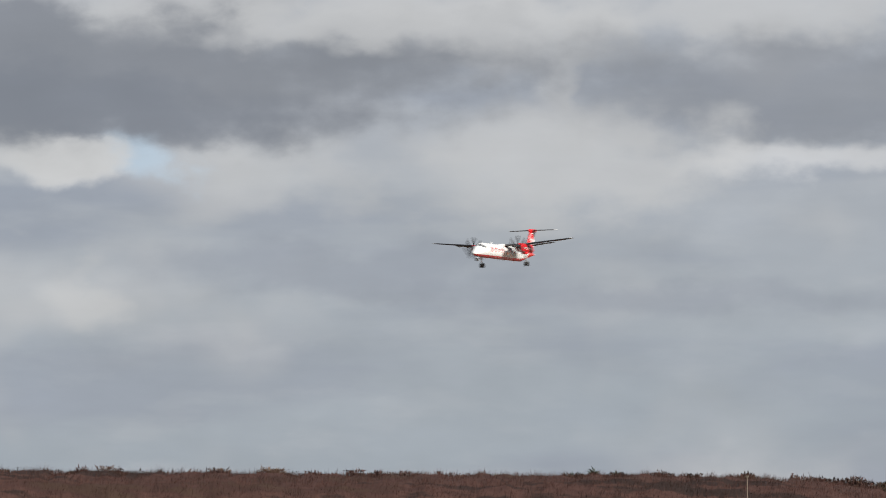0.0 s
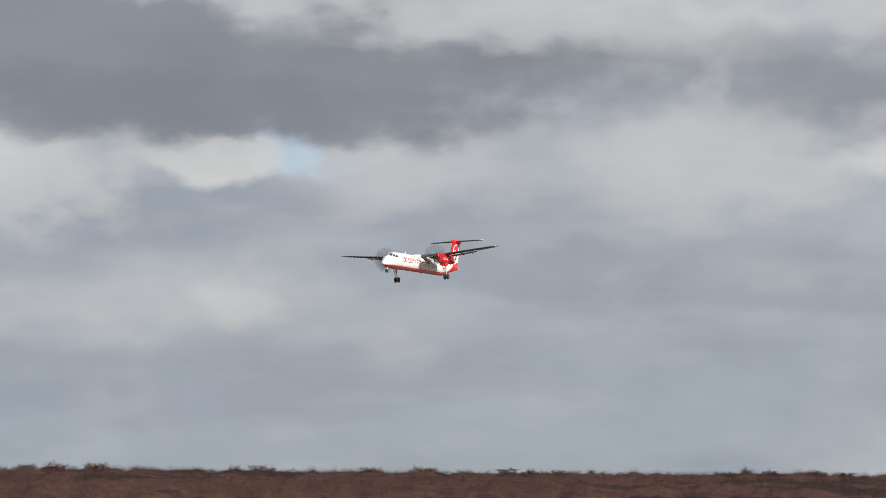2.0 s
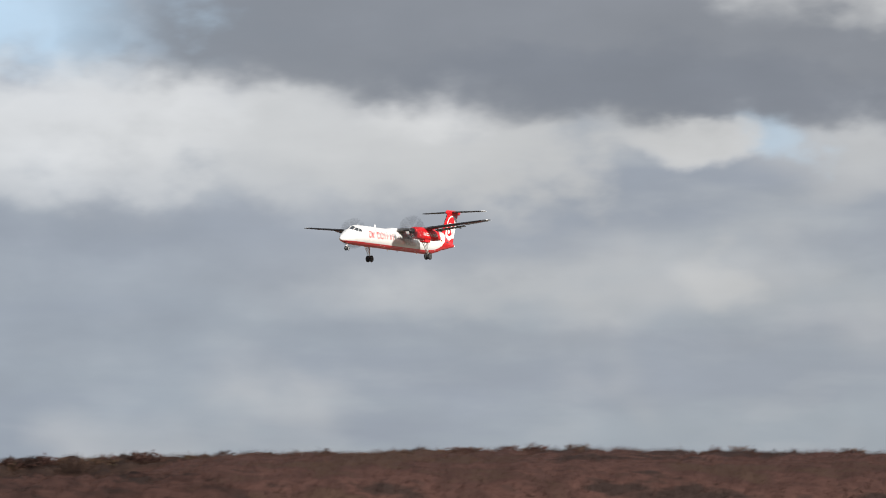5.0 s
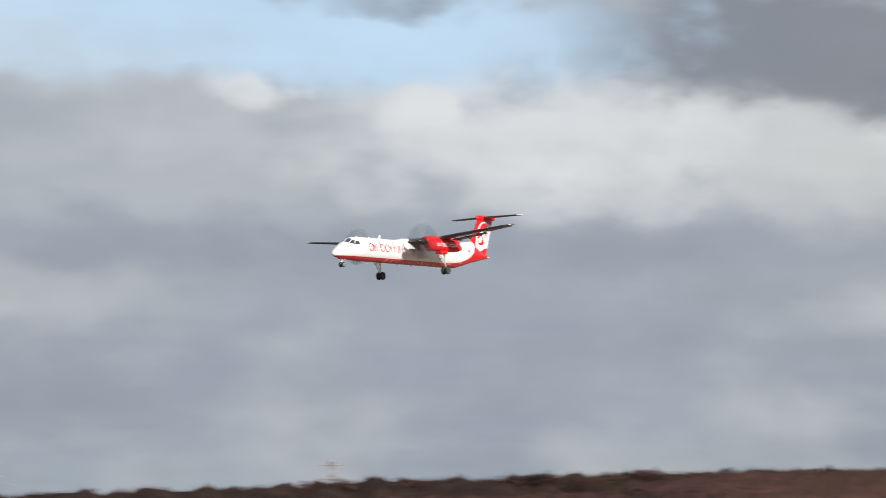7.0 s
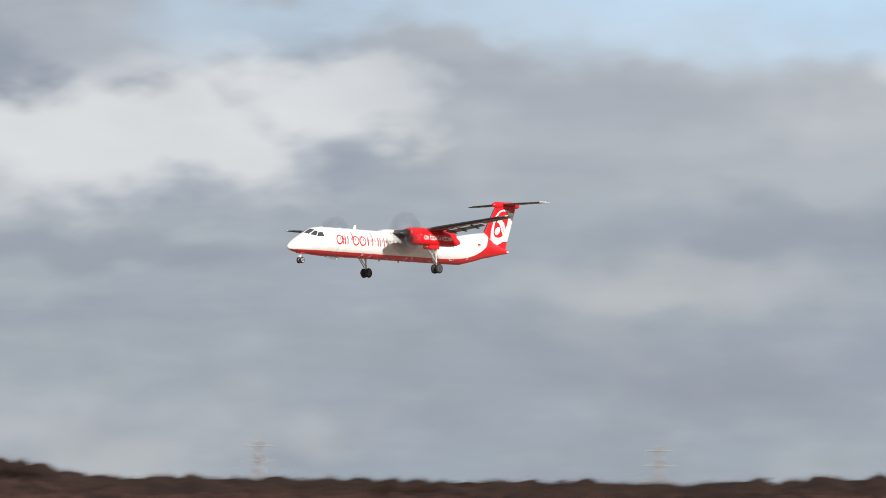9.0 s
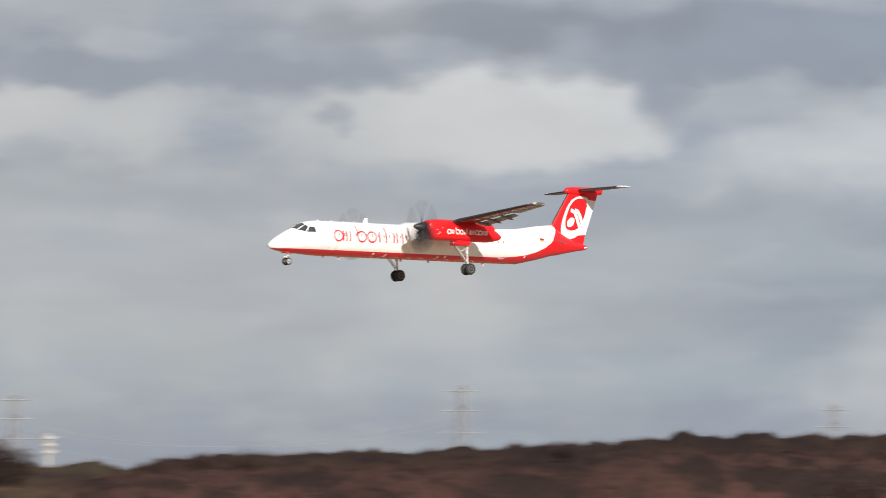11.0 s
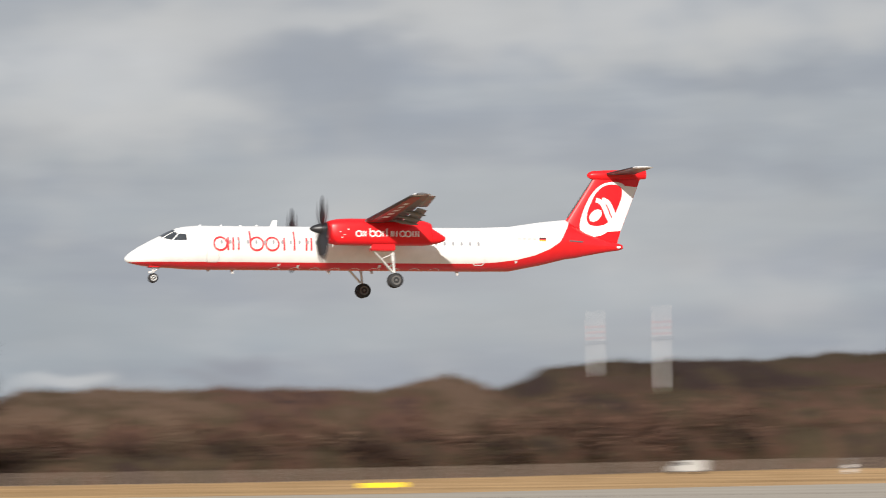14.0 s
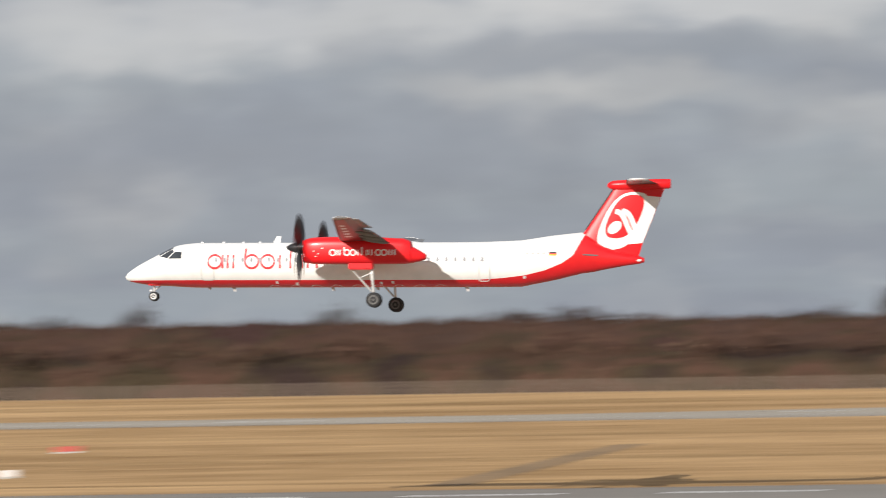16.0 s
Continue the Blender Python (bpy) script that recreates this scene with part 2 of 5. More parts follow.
# clearer, bluer air where the deck breaks up
clear = W.nodes.new("ShaderNodeVectorMath")
clear.operation = "MULTIPLY"
link(W, w_mix(0.92, air.outputs[0], shaded.outputs[0]), clear.inputs[0])
link(W, w_mix(math_node(W, "MULTIPLY", w_range(w_az, 55.0, 82.0), w_range(w_az, 112.0, 95.0, 0.35, 1.0)), (1, 1, 1, 1), (0.965, 1.0, 1.04, 1)), clear.inputs[1])
link(W, clear.outputs[0], w_bg.inputs[0])
w_bg.inputs[1].default_value = 0.95

# ---- materials ----
def material(name, base, rough=0.5, metal=0.0, vary=0.12, scale=3.0, bump=0.0, tint=None, coat=0.0, stretch=(1, 1, 1), spread=0.0):
    """A painted or natural surface: base colour varied at two scales, fine relief."""
    m = bpy.data.materials.new(name)
    m.use_nodes = True
    t = m.node_tree
    p = t.nodes["Principled BSDF"]
    p.inputs["Roughness"].default_value, p.inputs["Metallic"].default_value = rough, metal
    p.inputs["Coat Weight"].default_value, p.inputs["Coat Roughness"].default_value = coat, 0.12
    tc = t.nodes.new("ShaderNodeTexCoord")
    mp = t.nodes.new("ShaderNodeMapping")
    mp.inputs["Scale"].default_value = stretch
    t.links.new(tc.outputs["Object"], mp.inputs["Vector"])
    big = node(t, "ShaderNodeTexNoise", Scale=scale * 0.12, Detail=4.0, Roughness=0.55)
    fine = node(t, "ShaderNodeTexNoise", Scale=scale, Detail=6.0, Roughness=0.65)
    for n in (big, fine):
        t.links.new(mp.outputs[0], n.inputs["Vector"])
    s = math_node(t, "ADD", math_node(t, "MULTIPLY", big.outputs["Fac"], 0.55), math_node(t, "MULTIPLY", fine.outputs["Fac"], 0.45))
    if spread:
        geo = t.nodes.new("ShaderNodeNewGeometry")
        s = math_node(t, "ADD", s, math_node(t, "MULTIPLY_ADD", geo.outputs["Random Per Island"], spread, -spread / 2))
    ramp = t.nodes.new("ShaderNodeValToRGB")
    lo = tuple(c * (1 - vary) for c in base)
    hi = tuple(min(1, c * (1 + vary)) for c in (tint or base))
    ramp.color_ramp.elements[0].position, ramp.color_ramp.elements[0].color = 0.35, (*lo, 1)
    ramp.color_ramp.elements[1].position, ramp.color_ramp.elements[1].color = 0.65, (*hi, 1)
    t.links.new(s, ramp.inputs[0])
    t.links.new(ramp.outputs[0], p.inputs["Base Color"])
    if bump:
        b = node(t, "ShaderNodeBump", Strength=bump, Distance=0.05)
        t.links.new(fine.outputs["Fac"], b.inputs["Height"])
        t.links.new(b.outputs[0], p.inputs["Normal"])
    return m


RED_C, WHITE_C = (0.70, 0.012, 0.017), (0.86, 0.85, 0.82)
M_WHITE = material("white_paint", WHITE_C, 0.3, 0, 0.04, 2.0, 0, coat=0.4)
M_RED = material("red_paint", RED_C, 0.34, 0, 0.06, 2.0, 0, coat=0.08)
M_RED.node_tree.nodes["Principled BSDF"].inputs["Specular IOR Level"].default_value = 0.3
M_DECAL = material("red_decal", (0.62, 0.03, 0.04), 0.4, 0, 0.05, 4.0)
M_DECALW = material("white_decal", (0.82, 0.80, 0.78), 0.4, 0, 0.04, 4.0)
M_BLACK = material("black_rubber_boot", (0.018, 0.018, 0.02), 0.45, 0, 0.2, 6.0)
M_TYRE = material("tyre_rubber", (0.017, 0.017, 0.018), 0.75, 0, 0.25, 14.0, 0.3)
M_HUB = material("wheel_hub", (0.10, 0.095, 0.09), 0.6, 0.0, 0.15, 8.0)
M_STRUT = material("gear_leg", (0.62, 0.62, 0.60), 0.35, 0.3, 0.12, 8.0)
M_DARKSTRUT = material("gear_brace", (0.16, 0.16, 0.17), 0.45, 0.4, 0.15, 8.0)
M_GLASS = material("cockpit_glass", (0.035, 0.04, 0.045), 0.08, 0, 0.3, 2.0, coat=0.8)
M_PANE = material("cabin_pane", (0.30, 0.30, 0.31), 0.12, 0, 0.2, 2.0)
M_WINGRED = material("wing_red", (0.30, 0.012, 0.014), 0.35, 0, 0.1, 2.0)
M_WING = material("wing_grey", (0.12, 0.12, 0.125), 0.36, 0.2, 0.1, 1.5, stretch=(1, 0.3, 1))
M_WINGTOP = material("wing_white", (0.66, 0.66, 0.66), 0.35, 0.0, 0.06, 1.5)
M_FLAP = material("flap_grey", (0.20, 0.20, 0.20), 0.4, 0.0, 0.12, 2.0)
M_LINE = material("panel_line", (0.50, 0.49, 0.47), 0.5, 0, 0.1, 4.0)
M_GOLD = material("flag_gold", (0.75, 0.48, 0.03), 0.5, 0, 0.05, 4.0)
M_BLADE = material("propeller_blade", (0.02, 0.02, 0.022), 0.4, 0, 0.15, 6.0)
M_TIP = material("blade_tip", (0.5, 0.5, 0.48), 0.4, 0, 0.1, 6.0)


def livery():
    """White above a sweeping line, red below it."""
    m = bpy.data.materials.new("fuselage_livery")
    m.use_nodes = True
    t = m.node_tree
    p = t.nodes["Principled BSDF"]
    p.inputs["Roughness"].default_value, p.inputs["Coat Weight"].default_value, p.inputs["Coat Roughness"].default_value = 0.32, 0.2, 0.12
    tc = t.nodes.new("ShaderNodeTexCoord")
    sp = t.nodes.new("ShaderNodeSeparateXYZ")
    t.links.new(tc.outputs["Object"], sp.inputs[0])
    ramp = t.nodes.new("ShaderNodeValToRGB")
    stops = ((0.0, -0.93), (19.0, -0.94), (21.6, -0.93), (23.0, -0.84), (24.3, -0.68), (25.5, -0.38), (26.46, 0.02), (27.15, 0.48), (27.95, 1.95))
    e = ramp.color_ramp.elements
    while len(e) < len(stops):
        e.new(0.5)
    for i, (x, z) in enumerate(stops):
        e[i].position = x / 33
        e[i].color = ((z + 2) / 6,) * 3 + (1,)
    t.links.new(math_node(t, "DIVIDE", sp.outputs[0], 33), ramp.inputs[0])
    zb = math_node(t, "MULTIPLY_ADD", ramp.outputs[0], 6.0, -2.0)
    d = math_node(t, "SUBTRACT", zb, sp.outputs[2])
    mr = t.nodes.new("ShaderNodeMapRange")
    t.links.new(d, mr.inputs[0])
    mr.inputs[1].default_value, mr.inputs[2].default_value = -0.012, 0.012
    grime = node(t, "ShaderNodeTexNoise", Scale=1.3, Detail=6.0, Roughness=0.6)
    t.links.new(tc.outputs["Object"], grime.inputs["Vector"])
    gr = t.nodes.new("ShaderNodeMapRange")
    t.links.new(grime.outputs["Fac"], gr.inputs[0])
    gr.inputs[1].default_value, gr.inputs[2].default_value, gr.inputs[3].default_value, gr.inputs[4].default_value = 0.3, 0.7, 0.93, 1.03
    mix = t.nodes.new("ShaderNodeMix")
    mix.data_type = "RGBA"
    socks = {s.identifier: s for s in mix.inputs}
    t.links.new(mr.outputs[0], socks["Factor_Float"])
    socks["A_Color"].default_value, socks["B_Color"].default_value = (*WHITE_C, 1), (*RED_C, 1)
    v = t.nodes.new("ShaderNodeVectorMath")
    v.operation = "SCALE"
    t.links.new([s for s in mix.outputs if s.identifier == "Result_Color"][0], v.inputs[0])
    t.links.new(gr.outputs[0], v.inputs["Scale"])
    t.links.new(v.outputs[0], p.inputs["Base Color"])
    return m


M_LIVERY = livery()


# ---- mesh helpers ----
def part(name, bm, mat, parent=None, label="", smooth=True):
    me = bpy.data.meshes.new(name)
    bmesh.ops.recalc_face_normals(bm, faces=bm.faces)
    bm.to_mesh(me)
    bm.free()
    if smooth:
        me.polygons.foreach_set("use_smooth", [True] * len(me.polygons))
        me.set_sharp_from_angle(angle=radians(38))
    me.materials.append(mat)
    ob = new(name, me)
    if parent:
        ob.parent = parent
    if label:
        tagged(ob, label)
    return ob


def loft(rings, bm=None, caps=True):
    bm = bm or bmesh.new()
    loops = [[bm.verts.new(p) for p in ring] for ring in rings]
    n = len(loops[0])
    for a, b in zip(loops, loops[1:]):
        for i in range(n):
            bm.faces.new((a[i], a[(i + 1) % n], b[(i + 1) % n], b[i]))
    if caps:
        bm.faces.new(loops[0])
        bm.faces.new(loops[-1])
    return bm


def oval_x(x, y, z, ry, rz, n=40, power=1.0):
    out = []
    for i in range(n):
        a = 2 * math.pi * i / n
        c, s = math.cos(a), math.sin(a)
        out.append((x, y + ry * math.copysign(abs(c) ** power, c), z + rz * math.copysign(abs(s) ** power, s)))
    return out


def box(bm, x0, x1, y0, y1, z0, z1, bevel=0.0):
    vs = [bm.verts.new((x, y, z)) for x in (x0, x1) for y in (y0, y1) for z in (z0, z1)]
    fs = [bm.faces.new([vs[i] for i in q]) for q in ((0, 1, 3, 2), (4, 6, 7, 5), (0, 4, 5, 1), (2, 3, 7, 6), (0, 2, 6, 4), (1, 5, 7, 3))]
    if bevel:
        es = {e for f in fs for e in f.edges}
        bmesh.ops.bevel(bm, geom=list(es), offset=bevel, segments=2, affect="EDGES")
    return bm


def tube(bm, a, b, r0, r1=None, n=8):
    a, b = Vector(a), Vector(b)
    r1 = r0 if r1 is None else r1
    q = (b - a).to_track_quat("Z", "Y")
    rings = [[tuple(o + q @ Vector((r * math.cos(2 * math.pi * i / n), r * math.sin(2 * math.pi * i / n), 0))) for i in range(n)] for o, r in ((a, r0), (b, r1))]
    return loft(rings, bm)


def airfoil(le, chord, z, y, thick, n=10, twist=0.0):
    """A wing section at span y: from the leading edge over the top to the trailing edge and back."""
    top, low = [], []
    for i in range(n + 1):
        s = (1 - math.cos(math.pi * i / n)) / 2
        t = thick * 5 * (0.2969 * math.sqrt(s) - 0.126 * s - 0.3516 * s * s + 0.2843 * s ** 3 - 0.1015 * s ** 4)
        camber = 0.03 * 4 * s * (1 - s)
        top.append((le + s * chord, y, z + chord * (camber + t) - twist * s * chord))
        low.append((le + s * chord, y, z + chord * (camber - t) - twist * s * chord))
    return top + low[-2:0:-1]


# ---- the aircraft: nose at the origin, tail towards +x, left wing towards -y ----
STATIONS = ((0.0, -0.72, 0.03, 0.03), (0.08, -0.71, 0.2, 0.17), (0.3, -0.66, 0.38, 0.32), (0.8, -0.55, 0.66, 0.54), (1.5, -0.41, 0.92, 0.78),
            (2.1, -0.28, 1.07, 0.95), (2.7, -0.13, 1.19, 1.12), (3.2, -0.05, 1.26, 1.235), (3.7, -0.02, 1.32, 1.30), (4.4, 0, 1.345, 1.345), (8, 0, 1.345, 1.345),
            (12, 0, 1.345, 1.345), (16, 0, 1.345, 1.345), (20, 0, 1.345, 1.345), (22, 0.01, 1.31, 1.355), (24, 0.06, 1.17, 1.385), (26, 0.40, 0.98, 1.335),
            (27.6, 0.68, 0.78, 1.23), (28.3, 0.52, 0.66, 0.98), (28.9, 0.40, 0.55, 0.73), (30.2, 0.28, 0.36, 0.37), (31.08, 0.25, 0.2, 0.22), (31.34, 0.24, 0.1, 0.12))


def skin_y(z, off=0.012):
    return -math.sqrt(max(0.0, 1.345 ** 2 - z * z)) - off


def stroke(bm, pts, w, surf, closed=False):
    """A painted band w wide along points (x, z), laid on a surface y = surf(x, z)."""
    n = len(pts)
    left, right = [], []
    for i, (x, z) in enumerate(pts):
        a = pts[(i - 1) % n] if closed or i else pts[i]
        b = pts[(i + 1) % n] if closed or i < n - 1 else pts[i]
        dx, dz = b[0] - a[0], b[1] - a[1]
        d = math.hypot(dx, dz) or 1
        nx, nz = -dz / d * w / 2, dx / d * w / 2
        left.append(bm.verts.new((x + nx, surf(x + nx, z + nz), z + nz)))
        right.append(bm.verts.new((x - nx, surf(x - nx, z - nz), z - nz)))
    for i in range(n if closed else n - 1):
        j = (i + 1) % n
        bm.faces.new((left[i], left[j], right[j], right[i]))
    return bm


def arc(cx, cz, rx, rz, a0, a1, n=20):
    return [(cx + rx * math.cos(radians(a0 + (a1 - a0) * i / n)), cz + rz * math.sin(radians(a0 + (a1 - a0) * i / n))) for i in range(n + 1)]


def fill(bm, pts, surf):
    bm.faces.new([bm.verts.new((x, surf(x, z), z)) for x, z in pts])
    return bm


def line_pts(x0, z0, x1, z1, n=4):
    return [(x0 + (x1 - x0) * i / n, z0 + (z1 - z0) * i / n) for i in range(n + 1)]


WORD = ((0.59, "ring"), (1.21, "short"), (1.62, "short"), (2.06, "short"), (3.52, "tallring"), (4.78, "ring"), (5.75, "short"), (6.57, "tall"), (7.54, "short"), (7.95, "short"), (8.66, "short"))
WORD_TAIL = ((9.9, "ring"), (11.1, "ring"), (12.1, "short"), (12.7, "short"), (13.3, "short"))


def word_shapes(x0, width, z0, height, weight, surf, r=0.40, kinds=WORD):
    """Plain rings and bars that stand for the painted wordmark, each a mesh."""
    u = width / 9.0
    for k, what in kinds:
        bm = bmesh.new()
        cx = x0 + k * u
        if "ring" in what:
            stroke(bm, arc(cx, z0 + r, r, r, 0, 354, 28), weight, surf, True)
        if what == "tallring":
            stroke(bm, line_pts(cx - r, z0 + r, cx - r, z0 + height), weight, surf)
        if what == "short":
            stroke(bm, line_pts(cx, z0, cx, z0 + r * 2), weight, surf)
        if what == "tall":
            stroke(bm, line_pts(cx, z0, cx, z0 + height), weight, surf)
        yield bm


def wheel(parent, x, y, z, r, w, name="wheel", hub=None):
    bm = bmesh.new()
    prof = ((-0.5, 0.62), (-0.5, 0.86), (-0.36, 0.97), (0, 1.0), (0.36, 0.97), (0.5, 0.86), (0.5, 0.62))
    loft([[(x + r * k * math.cos(2 * math.pi * i / 28), y + s * w, z + r * k * math.sin(2 * math.pi * i / 28)) for i in range(28)] for s, k in prof], bm)
    tyre = part(name, bm, M_TYRE, parent, "black rubber tyre")
    bm = bmesh.new()
    loft([[(x + r * k * math.cos(2 * math.pi * i / 20), y + s * w, z + r * k * math.sin(2 * math.pi * i / 20)) for i in range(20)]
          for s, k in ((-0.54, 0.08), (-0.52, 0.16), (-0.40, 0.24), (-0.51, 0.44), (-0.5, 0.63), (0.5, 0.63), (0.51, 0.44), (0.40, 0.24), (0.54, 0.08))], bm)
    part("hub", bm, hub or M_HUB, tyre, "metal wheel hub")
    return tyre


def main_gear(plane, side):
    y = side * 4.4
    bm = bmesh.new()
    tube(bm, (15.60, y, 0.0), (15.70, y, -1.1), 0.13, 0.12, 12)
    tube(bm, (15.70, y, -1.05), (15.80, y, -2.2), 0.08, 0.075, 12)
    tube(bm, (15.80, y - 0.36, -2.22), (15.80, y + 0.36, -2.22), 0.07, n=12)
    box(bm, 15.56, 15.76, y - 0.16, y + 0.16, -0.75, -0.55, 0.03)
    gear = part("main_gear", bm, M_STRUT, plane, "pale painted main landing gear leg")
    bm = bmesh.new()
    tube(bm, (14.25, y - 0.12, -0.2), (15.65, y - 0.12, -1.75), 0.05)
    tube(bm, (14.25, y + 0.12, -0.2), (15.65, y + 0.12, -1.75), 0.05)
    tube(bm, (14.90, y - 0.2, -0.92), (14.90, y + 0.2, -0.92), 0.035)
    tube(bm, (14.95, y, -0.95), (15.65, y, -0.65), 0.035)
    part("drag_brace", bm, M_STRUT, gear)
    for s in (-0.27, 0.27):
        wheel(gear, 15.80, y + s, -2.25, 0.45, 0.26)
    bm = bmesh.new()
    box(bm, 14.30, 15.75, y - 0.42, y + 0.42, -0.46, 0.1, 0.05)
    part("gear_fairing", bm, M_RED, plane, "red gear bay fairing under the nacelle")


def nacelle(plane, side):
    y = side * 4.4
    tops = ((11.58, 1.26, 0.44, 0.40), (11.66, 1.31, 0.30, 0.52), (11.85, 1.37, 0.06, 0.60), (12.2, 1.44, -0.12, 0.66), (12.9, 1.48, -0.14, 0.70), (14.3, 1.48, -0.15, 0.70), (16.3, 1.44, -0.14, 0.69),
            (17.55, 1.38, -0.13, 0.64), (17.95, 1.24, -0.09, 0.60), (18.02, 1.16, -0.08, 0.58), (18.06, 0.92, -0.07, 0.52), (18.5, 0.68, 0.02, 0.42), (18.86, 0.46, 0.14, 0.30), (18.92, 0.40, 0.19, 0.22))
    prof = [(x, (a + b) / 2, w, (a - b) / 2) for x, a, b, w in tops]
    body = part("nacelle", loft([oval_x(x, y, z, a, b, 36, 0.62) for x, z, a, b in prof]), M_RED, plane, "glossy red engine nacelle under the wing")
    # air intake under the spinner
    bm = bmesh.new()
    loft([oval_x(11.6, y, 0.16, 0.3, 0.15, 20), oval_x(11.66, y, 0.16, 0.36, 0.20, 20), oval_x(12.2, y, 0.16, 0.42, 0.29, 20)], bm)
    part("intake_lip", bm, M_RED, body)
    bm = bmesh.new()
    loft([oval_x(11.588, y, 0.16, 0.25, 0.11, 20), oval_x(11.595, y, 0.16, 0.25, 0.11, 20)], bm)
    part("intake", bm, M_BLACK, body, "dark air intake")
    if side < 0:
        for cx, cz in ((12.3, 0.62), (12.55, 0.45), (12.8, 0.78), (12.4, 0.30)):
            bm = fill(bmesh.new(), arc(cx, cz, 0.05, 0.035, 0, 340, 12), lambda x, z: y - 0.70)
            part("access_cap", bm, M_DECALW, body)
        for bm in word_shapes(13.25, 2.62, 0.36, 0.48, 0.075, lambda x, z: y - 0.712, 0.165, WORD + WORD_TAIL):
            part("wordmark_shape", bm, M_DECALW, body, "white painted shape")


def propeller(plane, side):
    hub = new("propeller")
    hub.parent = plane
    hub.location = (11.32, side * 4.4, 0.85)
    bm = loft([oval_x(x, 0, 0, r, r, 24) for x, r in ((-0.78, 0.02), (-0.72, 0.1), (-0.55, 0.2), (-0.25, 0.3), (0.05, 0.36), (0.3, 0.38))])
    part("spinner", bm, M_BLADE, hub, "black pointed spinner")
    for k in range(6):
        a = k * math.pi / 3
        rings = []
        for r, chord, tw in ((0.28, 0.24, 60), (0.55, 0.44, 52), (1.0, 0.60, 42), (1.5, 0.62, 34), (1.85, 0.48, 28), (2.04, 0.2, 26)):
            ring = []
            for j in range(10):
                b = 2 * math.pi * j / 10
                u, v = chord / 2 * math.cos(b), 0.03 * math.sin(b)
                cu, su = math.cos(radians(tw)), math.sin(radians(tw))
                px, pt = u * su + v * cu, u * cu - v * su
                ring.append((px, pt * math.cos(a) - r * math.sin(a), pt * math.sin(a) + r * math.cos(a)))
            rings.append(ring)
        part("blade", loft(rings), M_BLADE, hub)
    return hub


